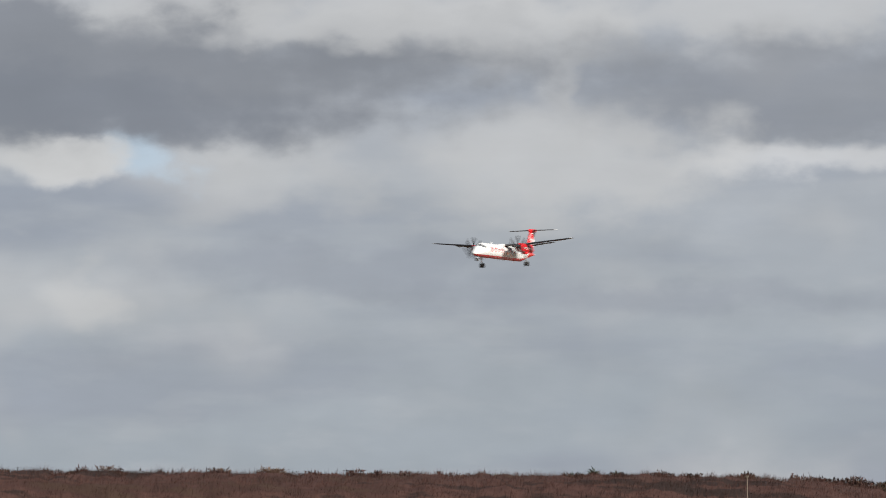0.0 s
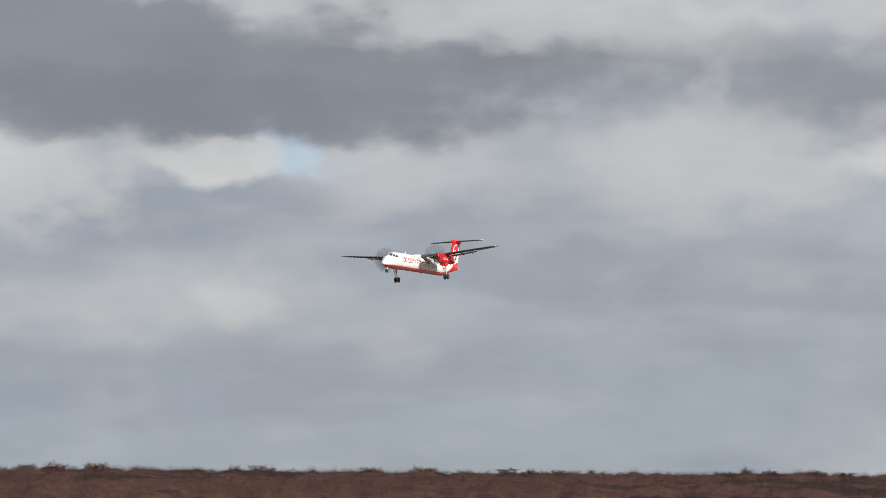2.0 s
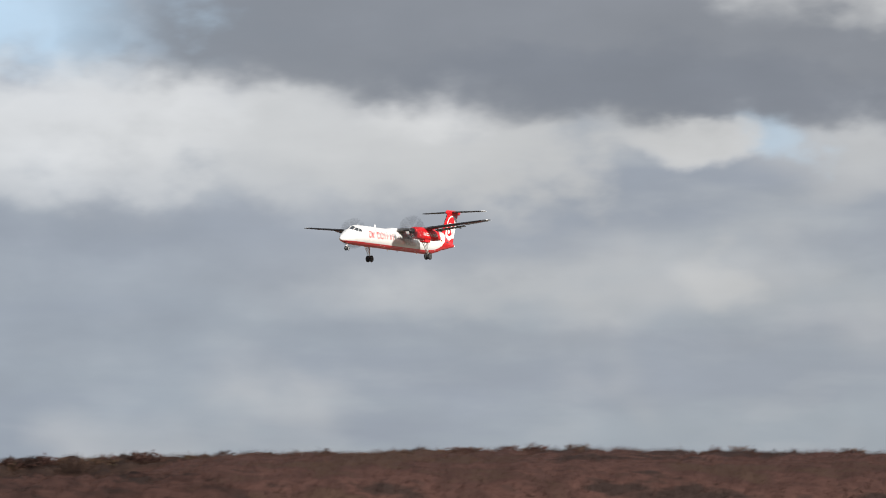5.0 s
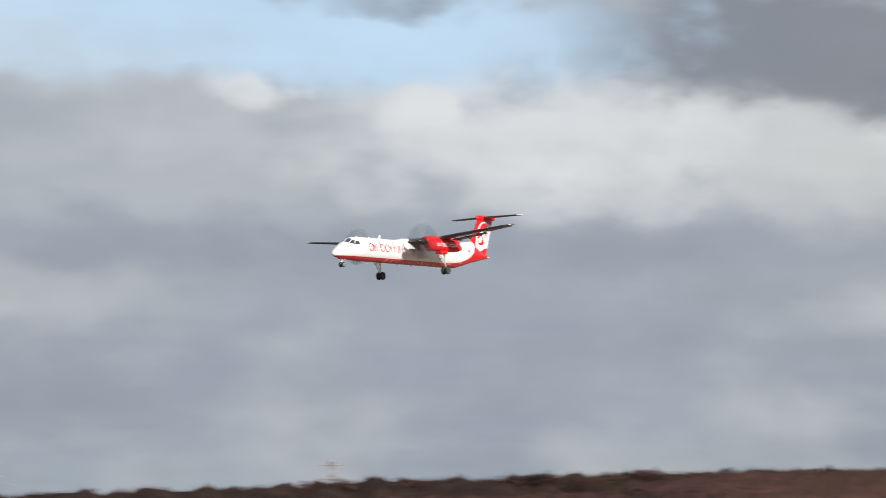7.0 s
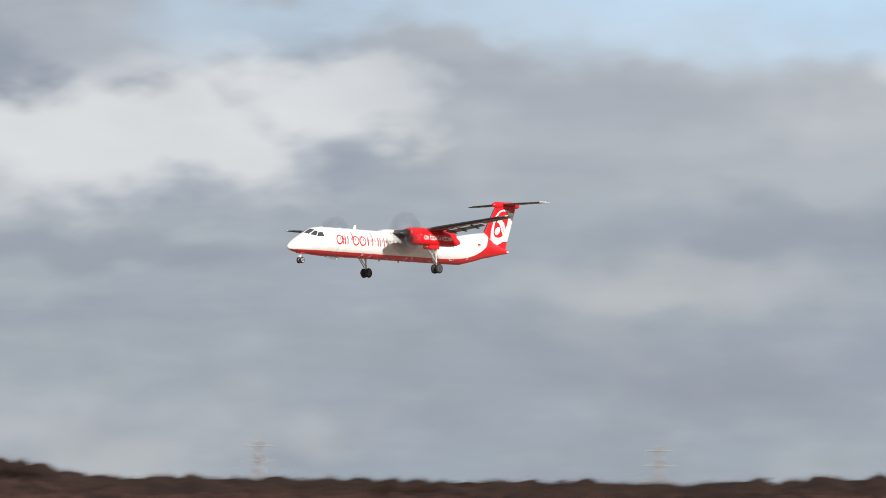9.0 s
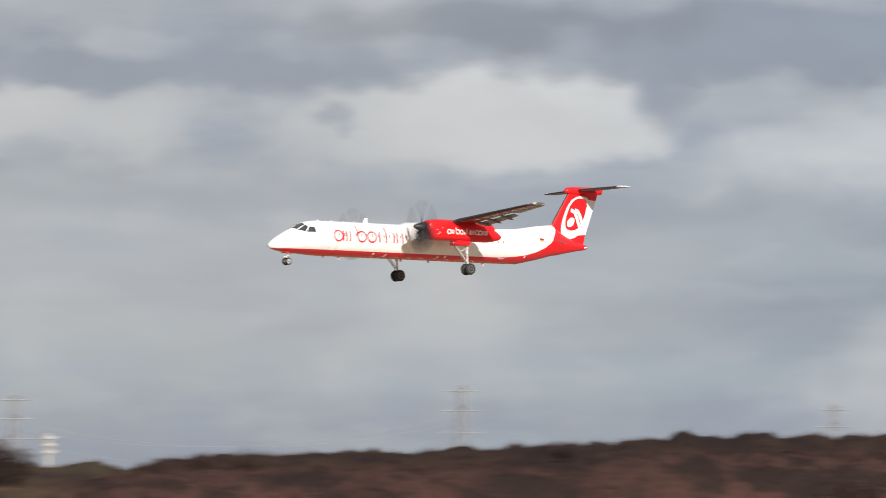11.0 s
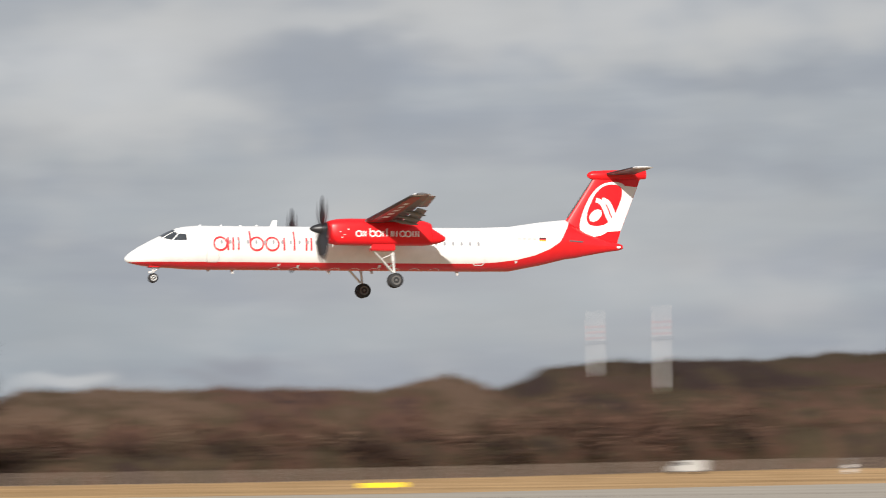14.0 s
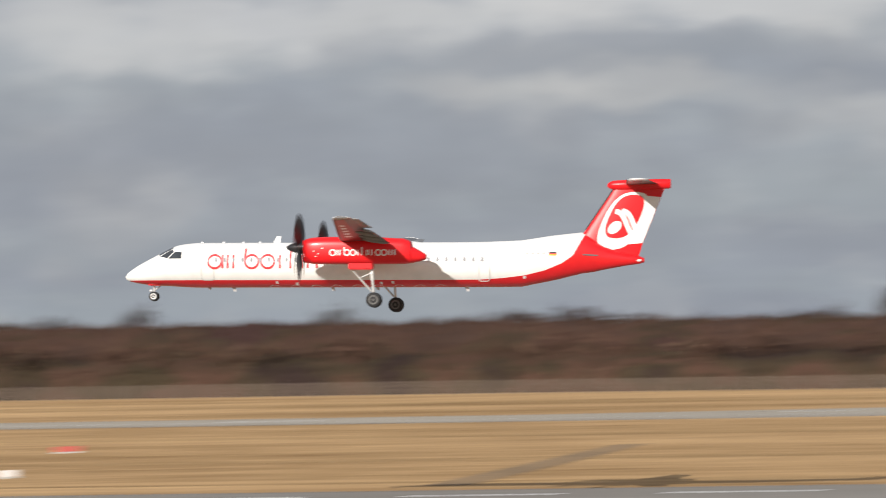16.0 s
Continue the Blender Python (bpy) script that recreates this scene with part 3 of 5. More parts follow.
def half_wing(plane, side):
    s = side
    inner, kink, tip = (13.55, 3.35, 1.24, 0), (13.75, 3.05, 1.24, 4.4 * s), (14.78, 1.36, 2.16, 13.75 * s)
    def sec(f, g=0.0):
        a, b = (inner, kink) if f <= 0.3 else (kink, tip)
        k = f / 0.3 if f <= 0.3 else (f - 0.3) / 0.7
        return [a[i] + (b[i] - a[i]) * k for i in range(4)]
    rings = []
    for f in (0, 0.15, 0.3, 0.5, 0.75, 0.96, 0.99, 1.0):
        le, c, z, y = sec(f)
        shrink = 1.0 if f < 0.97 else (0.92 if f < 0.995 else 0.7)
        rings.append(airfoil(le + c * (1 - shrink) * 0.4, c * 0.78 * shrink if f < 0.97 else c * 0.8 * shrink, z, y + (0.15 * s if f == 1.0 else 0), 0.16))
    wing = part("wing", loft(rings), M_WING, plane, "grey tapered high wing with black leading edge boot")
    # black de-icing boot on the leading edge
    for f0, f1 in ((0.37, 0.94),):
        rs = []
        for f in (f0, (f0 + f1) / 2, f1):
            le, c, z, y = sec(f)
            r = airfoil(le - 0.012, c * 0.78 * 1.01, z, y, 0.168)
            n = len(r)
            rs.append([r[i % n] for i in range(-3, 4)])
        bm = bmesh.new()
        loops = [[bm.verts.new(p) for p in ring] for ring in rs]
        for a, b in zip(loops, loops[1:]):
            for i in range(6):
                bm.faces.new((a[i], a[i + 1], b[i + 1], b[i]))
        part("deicing_boot", bm, M_BLACK, wing, "black rubber boot along the leading edge")
    # red paint under the leading half, with the pale bars of the marking
    def under(name, f0, f1, s0, s1, lift, mat, label, nf=6, ns=6):
        bm = bmesh.new()
        grid = []
        for i in range(nf + 1):
            le, c, z, y = sec(f0 + (f1 - f0) * i / nf)
            c *= 0.78
            row = []
            for j in range(ns + 1):
                q = s0 + (s1 - s0) * j / ns
                t = 0.8 * (0.2969 * math.sqrt(q) - 0.126 * q - 0.3516 * q * q + 0.2843 * q ** 3 - 0.1015 * q ** 4)
                row.append(bm.verts.new((le + q * c, y, z + c * (0.12 * q * (1 - q) - t) - lift)))
            grid.append(row)
        for i in range(nf):
            for j in range(ns):
                bm.faces.new((grid[i][j], grid[i + 1][j], grid[i + 1][j + 1], grid[i][j + 1]))
        part(name, bm, mat, wing, label)

    under("painted_panel", 0.37, 0.955, 0.09, 0.60, 0.012, M_WINGRED, "dark red paint under the wing")
    if s < 0:
        for k in range(5):
            under("marking_bar", 0.48 + 0.075 * k, 0.52 + 0.075 * k, 0.22, 0.42, 0.024, M_DECALW, "white bar under the wing", 2, 2)
    # lowered flaps and aileron
    for f0, f1, drop, name in ((0.1, 0.235, 0.2, "flap"), (0.365, 0.70, 0.2, "flap"), (0.71, 0.965, 0.06, "aileron")):
        rs = []
        for f in (f0, f1):
            le, c, z, y = sec(f)
            rs.append(airfoil(le + c * 0.76, c * 0.30, z - (0.10 if drop > 0.1 else 0.0), y, 0.13, 8, drop))
        part(name, loft(rs), M_FLAP, wing)
    for f in (0.42, 0.52, 0.64):
        le, c, z, y = sec(f)
        bm = loft([oval_x(le + c * 0.5, y, z - 0.12, 0.03, 0.04, 10), oval_x(le + c * 0.68, y, z - 0.2, 0.06, 0.12, 10), oval_x(le + c * 0.95, y, z - 0.32, 0.05, 0.1, 10), oval_x(le + c * 1.08, y, z - 0.38, 0.015, 0.02, 10)])
        part("flap_track", bm, M_FLAP, wing)
    le, c, z, y = sec(0.985)
    bm = loft([airfoil(le + 0.02, c * 0.8, z, y + 0.02 * s, 0.18), airfoil(le + 0.15, c * 0.62, z + 0.02, y + 0.3 * s, 0.12)])
    part("wing_tip", bm, M_WINGTOP, wing, "pale wing tip")


def tail(plane):
    # fin as a lofted section, bottom to top
    rows = ((0.3, 27.0, 30.95, 0.30), (1.2, 27.25, 31.22, 0.27), (1.6, 27.52, 31.38, 0.25), (2.0, 27.80, 31.54, 0.23), (3.2, 28.62, 32.02, 0.18), (4.1, 29.23, 32.38, 0.15), (4.58, 29.56, 32.56, 0.13))
    rings = []
    for z, le, te, th in rows:
        ring = []
        for i in range(24):
            a = 2 * math.pi * i / 24
            u = (1 - math.cos(a)) / 2
            hy = th * math.sqrt(max(0, u)) * (1 - u) ** 0.9 * 1.9
            ring.append((le + (te - le) * u, hy if math.sin(a) > 0 else -hy, z))
        rings.append(ring)
    fin = part("fin", loft(rings), M_RED, plane, "glossy red swept tail fin with white round emblem")

    def on_fin(x, z):
        for (z0, l0, t0, h0), (z1, l1, t1, h1) in zip(rows, rows[1:]):
            if z <= z1 or z1 == rows[-1][0]:
                k = min(1, max(0, (z - z0) / (z1 - z0)))
                le, te, th = l0 + (l1 - l0) * k, t0 + (t1 - t0) * k, h0 + (h1 - h0) * k
                u = min(1, max(0.001, (x - le) / (te - le)))
                return -th * math.sqrt(u) * (1 - u) ** 0.9 * 1.9 - 0.02

    # white field behind the emblem that runs out to the trailing edge, then its red inside
    def shape(bm, edge_fn, nz, z0, z1):
        cols = 10
        vs = []
        for i in range(nz + 1):
            z = z0 + (z1 - z0) * i / nz
            a, b = edge_fn(z)
            vs.append([bm.verts.new((a + (b - a) * j / cols, on_fin(a + (b - a) * j / cols, z), z)) for j in range(cols + 1)])
        for i in range(nz):
            for j in range(cols):
                bm.faces.new((vs[i][j], vs[i][j + 1], vs[i + 1][j + 1], vs[i + 1][j]))
        return bm

    def te(z):
        return 31.34 + (z - 1.5) * 0.40

    def lean(z):
        return (z - 2.5) * 0.43

    def oval(cx, cz, rx, rz, p=2.6):
        def edge(z):
            k = max(0.0, 1 - abs((z - cz) / rz) ** p) ** (1 / p)
            return cx + lean(z) - rx * k, cx + lean(z) + rx * k
        return edge

    outer, inner = oval(30.05, 2.58, 1.22, 1.72), oval(30.03, 2.83, 0.93, 1.30)

    def white_edge(z):
        a, b = outer(z)
        if 1.2 < z < 4.0:
            b = max(b, te(z) - 0.02)
        return a, min(b, te(z) - 0.02)

    part("emblem_field", shape(bmesh.new(), white_edge, 44, 0.865, 4.295), M_DECALW, fin, "white rounded field")
    old = on_fin

    def patch(edge_fn, nz, z0, z1, lift, mat, name, label):
        bm = bmesh.new()
        vs = []
        for i in range(nz + 1):
            z = z0 + (z1 - z0) * i / nz
            a, b = edge_fn(z)
            vs.append([bm.verts.new((a + (b - a) * j / 10, old(a + (b - a) * j / 10, z) - lift, z)) for j in range(11)])
        for i in range(nz):
            for j in range(10):
                bm.faces.new((vs[i][j], vs[i][j + 1], vs[i + 1][j + 1], vs[i + 1][j]))
        part(name, bm, mat, fin, label)

    def inner_red(z):
        a, b = inner(z)
        return a, b

    patch(inner_red, 36, 1.535, 4.125, 0.01, M_RED, "emblem_ground", "red ground of the emblem")
    patch(oval(29.72, 2.18, 0.37, 0.39, 2.0), 20, 1.795, 2.565, 0.02, M_DECALW, "emblem_disc", "white disc")
    for dx, dz in ((0.06, 0.0), (0.46, 0.03)):
        pts = []
        for k in range(13):
            u = k / 12
            b0, b1, b2, b3 = (1 - u) ** 3, 3 * u * (1 - u) ** 2, 3 * u * u * (1 - u), u ** 3
            pts.append((b0 * 29.56 + b1 * 30.16 + b2 * 30.10 + b3 * 30.52 + dx, b0 * 3.14 + b1 * 3.08 + b2 * 2.40 + b3 * 1.80 + dz))
        part("emblem_leaf", stroke(bmesh.new(), pts, 0.30, lambda x, z: old(x, z) - 0.03), M_DECALW, fin, "white curved leaf shape")
    # boot on the fin's leading edge
    bm = bmesh.new()
    tube(bm, (27.84, 0, 2.05), (29.48, 0, 4.46), 0.05, 0.045, 8)
    part("deicing_boot", bm, M_BLACK, fin, "black rubber boot along the leading edge")
    bm = loft([oval_x(x, 0, z, a, b, 24) for x, z, a, b in ((29.12, 4.69, 0.03, 0.04), (29.2, 4.69, 0.14, 0.16), (29.45, 4.70, 0.24, 0.27), (30.2, 4.71, 0.27, 0.31), (31.8, 4.75, 0.25, 0.31), (32.82, 4.78, 0.2, 0.29), (32.9, 4.78, 0.17, 0.26))])
    part("tail_bullet", bm, M_RED, fin, "red fairing on top of the fin")
    for s in (-1, 1):
        rings = [airfoil(30.25 + 0.12 * abs(y), 1.9 - 0.12 * abs(y) * 1.2, 4.77, y * s, 0.11) for y in (0.05, 1.5, 3.2, 4.45)]
        rings.append(airfoil(31.0, 1.1, 4.78, 4.68 * s, 0.05))
        tp = part("tailplane", loft(rings), M_WING, plane, "grey tailplane on top of the fin")
        bm = bmesh.new()
        loft([airfoil(30.78, 1.31, 4.77, 4.42 * s, 0.13), airfoil(30.95, 1.12, 4.78, 4.72 * s, 0.07)], bm)
        part("tailplane_tip", bm, M_WINGTOP, tp, "white tip")
        bm = bmesh.new()
        tube(bm, (30.31, 0.4 * s, 4.77), (30.77, 4.4 * s, 4.77), 0.055, 0.04)
        part("deicing_boot", bm, M_BLACK, tp, "black leading edge boot")


def aircraft():
    plane = new("airplane")
    tagged(plane, "white and red twin-propeller airliner landing with its gear down", "airplane")
    fus = part("fuselage", loft([oval_x(x, 0, z, a, b, 48) for x, z, a, b in STATIONS]), M_LIVERY, plane, "white fuselage with a red belly and tail")
    # wing box fairing on the roof
    bm = loft([oval_x(x, 0, z, a, b, 24) for x, z, a, b in ((12.3, 1.18, 0.3, 0.1), (13.2, 1.28, 0.95, 0.26), (15, 1.3, 1.05, 0.3), (17, 1.24, 0.9, 0.24), (18.6, 1.15, 0.3, 0.1))])
    part("wing_fairing", bm, M_WHITE, plane)
    for s in (-1, 1):
        half_wing(plane, s)
        nacelle(plane, s)
        main_gear(plane, s)
    tail(plane)
    # cockpit panes: front and side, each side
    for s in (-1, 1):
        for name, quad in (("windscreen", ((2.12, 0.10, 0.60), (2.18, 0.62, 0.50), (3.0, 0.62, 1.00), (2.95, 0.10, 1.07))),
                           ("side_window", ((2.24, 0.70, 0.46), (2.72, 1.06, 0.36), (3.12, 0.92, 0.78), (2.98, 0.70, 0.93))),
                           ("side_window", ((2.80, 1.10, 0.35), (3.62, 1.27, 0.36), (3.62, 1.08, 0.76), (3.20, 0.95, 0.78)))):
            bm = bmesh.new()
            grid = []
            for i in range(7):
                row = []
                for j in range(7):
                    u, v = i / 6, j / 6
                    p = [(1 - u) * (1 - v) * quad[0][k] + u * (1 - v) * quad[1][k] + u * v * quad[2][k] + (1 - u) * v * quad[3][k] for k in range(3)]
                    # press the point onto the skin
                    for (x0, z0, a0, b0), (x1, z1, a1, b1) in zip(STATIONS, STATIONS[1:]):
                        if x0 <= p[0] <= x1:
                            k = (p[0] - x0) / (x1 - x0)
                            zc, ry, rz = z0 + (z1 - z0) * k, a0 + (a1 - a0) * k, b0 + (b1 - b0) * k
                            q = math.hypot(p[1] / ry, (p[2] - zc) / rz) or 1
                            p[1], p[2] = p[1] / q * 1.012, zc + (p[2] - zc) / q * 1.012
                            break
                    row.append(bm.verts.new((p[0], p[1] * s, p[2])))
                grid.append(row)
            for i in range(6):
                for j in range(6):
                    bm.faces.new((grid[i][j], grid[i + 1][j], grid[i + 1][j + 1], grid[i][j + 1]))
            part(name, bm, M_GLASS, fus, "dark cockpit glass")
    # cabin windows along the left side
    pane = None
    for k in range(31):
        x = 5.75 + k * 0.535
        if pane is None:
            bm = fill(bmesh.new(), [(0.08 * math.copysign(abs(math.cos(a)) ** 0.6, math.cos(a)), 0.27 + 0.125 * math.copysign(abs(math.sin(a)) ** 0.6, math.sin(a)))
                                    for a in (2 * math.pi * i / 20 for i in range(20))], lambda x, z: skin_y(z, 0.03))
            pane = part("cabin_window", bm, M_PANE, fus, "small dark cabin window")
            pane.location.x = x
        else:
            o = new("cabin_window", pane.data)
            o.parent = fus
            o.location.x = x
    # door outlines
    for x0, x1, z0, z1, name in ((4.85, 5.6, -0.95, 0.95, "front_door"), (21.55, 22.2, -1.02, 0.25, "rear_door")):
        ring = line_pts(x0 + 0.1, z0, x1 - 0.1, z0, 3) + line_pts(x1, z0 + 0.1, x1, z1 - 0.1, 10) + line_pts(x1 - 0.1, z1, x0 + 0.1, z1, 3) + line_pts(x0, z1 - 0.1, x0, z0 + 0.1, 10)
        part(name, stroke(bmesh.new(), ring, 0.03 if name == "front_door" else 0.06, lambda x, z: skin_y(z, 0.014), True), M_LINE if name == "front_door" else M_DECALW, fus, "outline of a cabin door")
    for bm in word_shapes(5.22, 6.9, -0.24, 1.2, 0.125, lambda x, z: skin_y(z, 0.024)):
        part("wordmark_shape", bm, M_DECAL, fus, "red painted shape")
    # pale curves that run out under the belly
    for k in range(9):
        bm = stroke(bmesh.new(), arc(9.2 + k * 1.25, -1.60, 0.5, 0.38, 48, 132, 8), 0.02, lambda x, z: skin_y(max(z, -1.34), 0.016))
        part("belly_mark", bm, M_DECALW, fus, "pale painted curve")
    # registration as a plain bar, and the small flag
    def tail_skin(x, z):
        for (x0, z0, a0, b0), (x1, z1, a1, b1) in zip(STATIONS, STATIONS[1:]):
            if x0 <= x <= x1:
                k = (x - x0) / (x1 - x0)
                zc, ry, rz = z0 + (z1 - z0) * k, a0 + (a1 - a0) * k, b0 + (b1 - b0) * k
                return -ry * math.sqrt(max(0, 1 - ((z - zc) / rz) ** 2)) - 0.02
        return 0
    for k in range(4):
        part("marking_bar", stroke(bmesh.new(), line_pts(24.35 + 0.33 * k, 0.62, 24.57 + 0.33 * k, 0.62, 3), 0.11, tail_skin), M_LINE, fus, "grey bar")
    for i, m in enumerate((M_GOLD, M_DECAL, M_BLACK)):
        part("flag_stripe", stroke(bmesh.new(), line_pts(25.75, 0.53 + 0.075 * i, 26.2, 0.53 + 0.075 * i, 3), 0.075, tail_skin), m, fus)
    part("vent", stroke(bmesh.new(), line_pts(27.75, 0.55, 28.65, 0.5, 4), 0.08, lambda x, z: tail_skin(x, z) - 0.02), M_DARKSTRUT, fus)
    # aerials and drains
    def blade_aerial(x, z, h, c, sweep, t=0.03, m=M_WHITE):
        bm = bmesh.new()
        loft([[(x, -t, z), (x + c, -t * 0.5, z), (x + c, t * 0.5, z), (x, t, z)], [(x + sweep, -t / 2, z + h), (x + sweep + c * 0.6, -t / 4, z + h), (x + sweep + c * 0.6, t / 4, z + h), (x + sweep, t / 2, z + h)]], bm)
        part("aerial", bm, m, plane, "small blade aerial")
    blade_aerial(9.0, 1.3, 0.42, 0.42, 0.2)
    for x in (4.6, 5.9, 7.1, 8.1):
        blade_aerial(x, 1.32, 0.09, 0.15, 0.03)
    for x, h in ((5.0, 0.16), (6.5, 0.28), (12.5, 0.26), (15.2, 0.22), (20.6, 0.3)):
        blade_aerial(x, -1.3, -h, 0.22, 0.12, m=M_LINE)
    for x, z in ((9.3, -1.08), (10.5, -1.15), (15.6, -1.12), (16.3, -1.08), (24.2, -0.8)):
        bm = stroke(bmesh.new(), line_pts(x, z, x + 0.16, z, 2), 0.14, lambda x, z: tail_skin(x, z))
        part("belly_plate", bm, M_DECALW, fus)
    bm = bmesh.new()
    box(bm, 30.92, 31.17, -0.26, 0.26, 0.16, 0.28, 0.02)
    part("tail_light", bm, M_DECALW, plane)
    # nose gear
    bm = bmesh.new()
    tube(bm, (1.75, 0, -1.0), (1.75, 0, -1.75), 0.075, 0.06, 12)
    tube(bm, (1.75, -0.22, -1.85), (1.75, 0.22, -1.85), 0.05, n=10)
    tube(bm, (1.75, 0, -1.7), (1.75, 0, -1.9), 0.06, n=10)
    tube(bm, (2.3, 0, -1.1), (1.78, 0, -1.5), 0.035)
    ng = part("nose_gear", bm, M_STRUT, plane, "pale nose gear leg with two small wheels")
    for s in (-0.19, 0.19):
        wheel(ng, 1.75, s, -1.87, 0.29, 0.17, hub=M_STRUT)
    for s in (-0.3, 0.3):
        bm = box(bmesh.new(), 1.45, 2.15, s - 0.012, s + 0.012, -1.22, -0.98, 0.01)
        part("gear_door", bm, M_RED, plane)
    bm = loft([oval_x(1.48, 0, -1.52, 0.06, 0.06, 12), oval_x(1.62, 0, -1.52, 0.07, 0.07, 12)])
    part("taxi_light", bm, M_DECALW, ng)
    return plane, [propeller(plane, -1), propeller(plane, 1)]


airplane, propellers = aircraft()


# ---- ground ----
M_GRASS = material("dry_grass", (0.37, 0.218, 0.092), 0.95, 0, 0.28, 0.22, 0.2, tint=(0.50, 0.325, 0.165), stretch=(0.35, 1, 1))
M_MOWN = material("mown_grass", (0.33, 0.198, 0.085), 0.95, 0, 0.25, 0.3, 0.2, tint=(0.44, 0.285, 0.14), stretch=(0.3, 1, 1))
M_ASPHALT = material("asphalt", (0.27, 0.25, 0.225), 0.95, 0, 0.12, 0.5, 0.1, stretch=(0.3, 1, 1))
M_OLD = material("worn_asphalt", (0.40, 0.355, 0.295), 0.95, 0, 0.14, 0.5, 0.1, stretch=(0.3, 1, 1))
# dark brown of the added sheet that keeps grass bounce off the aircraft
M_BOUNCE_CUT = material("bounce_cut_brown", (0.075, 0.055, 0.035), 0.95, 0, 0.3, 0.3, 0.2, tint=(0.11, 0.085, 0.05))
M_TRACK = material("worn_track", (0.27, 0.17, 0.08), 0.95, 0, 0.25, 0.4, 0.2)
M_MARK = material("runway_marking", (0.72, 0.72, 0.70), 0.7, 0, 0.12, 2.0)
M_SEAM = material("tar_seam", (0.05, 0.05, 0.05), 0.8, 0, 0.2, 1.0)


for m in (M_GRASS, M_MOWN, M_ASPHALT, M_OLD):
    m.node_tree.nodes["Principled BSDF"].inputs["Specular IOR Level"].default_value = 0.08


def sheet(name, pts, z, mat, label, cat, kind="structure"):
    bm = bmesh.new()
    bm.faces.new([bm.verts.new((x, y, z)) for x, y in pts])
    return tagged(part(name, bm, mat, smooth=False), label, cat, kind=kind)


def painted(parent, x0, x1, y0, y1, z, mat=M_MARK, name="marking"):
    bm = bmesh.new()
    bm.faces.new([bm.verts.new(p) for p in ((x0, y0, z), (x1, y0, z), (x1, y1, z), (x0, y1, z))])
    return part(name, bm, mat, parent, smooth=False)


sheet("ground", [(-4500, -4500), (4500, -4500), (4500, 4500), (-4500, 4500)], 0, M_GRASS, "flat airfield of dry yellow winter grass", "ground")
runway = sheet("road", [(-1400, 295), (1500, 295), (1500, 335.0), (-1400, 335.0)], 0.03, M_ASPHALT, "grey asphalt runway with white edge markings", "runway")
for k in range(16):
    x = -119 + 16 * k
    painted(runway, x, x + 9.8, 322.8, 324.4, 0.038)
painted(runway, -400, 600, 333.6, 333.9, 0.036, M_SEAM, "seam")
taxiway = sheet("taxiway", [(-900, 584), (-20, 586), (60, 612), (110, 588), (170, 560), (330, 500), (420, 500), (300, 700), (520, 830), (480, 850), (280, 766), (190, 716), (100, 706), (40, 664), (-60, 632), (-900, 626)],
                0.02, M_OLD, "pale worn asphalt taxiway crossing the grass", "taxiway")
painted(taxiway, -400, 40, 606, 606.5, 0.028, M_MARK)
for x, y, w in ((52, 668, 7), (-30, 626, 9), (8, 622, 6), (92, 690, 8), (60, 640, 6), (-95, 612, 12), (-140, 610, 7)):
    painted(taxiway, x, x + w, y, y + 1.5, 0.03)
for x0, x1, y in ((-300, 0, 589), (80, 300, 622), (60, 260, 668), (-200, -20, 628)):
    painted(taxiway, x0, x1, y, y + 0.8, 0.026, M_SEAM, "seam")
# mown strips and a worn track in the grass
for k, (y, w) in enumerate(((352, 4), (412, 9), (505, 14), (735, 20))):
    sheet("mown_strip", [(-700, y), (-120, y + 2), (40, y - 1), (560, y), (560, y + w), (60, y + w + 2), (-120, y + w - 1), (-700, y + w)], 0.012, M_MOWN, "darker mown strip in the dry grass", "grass strip", "stuff")
sheet("track", [(-40.2, 346), (-37.2, 346), (-35.6, 400), (-34.2, 462), (-37, 462), (-38.6, 400)], 0.02, M_TRACK, "worn track across the dry grass", "track")
# out of view: dark sheet added under the approach to dim bounce on the belly
sheet("bounce_cut_sheet", [(330, -300), (1500, -300), (1500, 640), (760, 690), (330, 690)], 0.008, M_BOUNCE_CUT, "unseen dark brown sheet added to cut light bounced up at the aircraft", "ground")


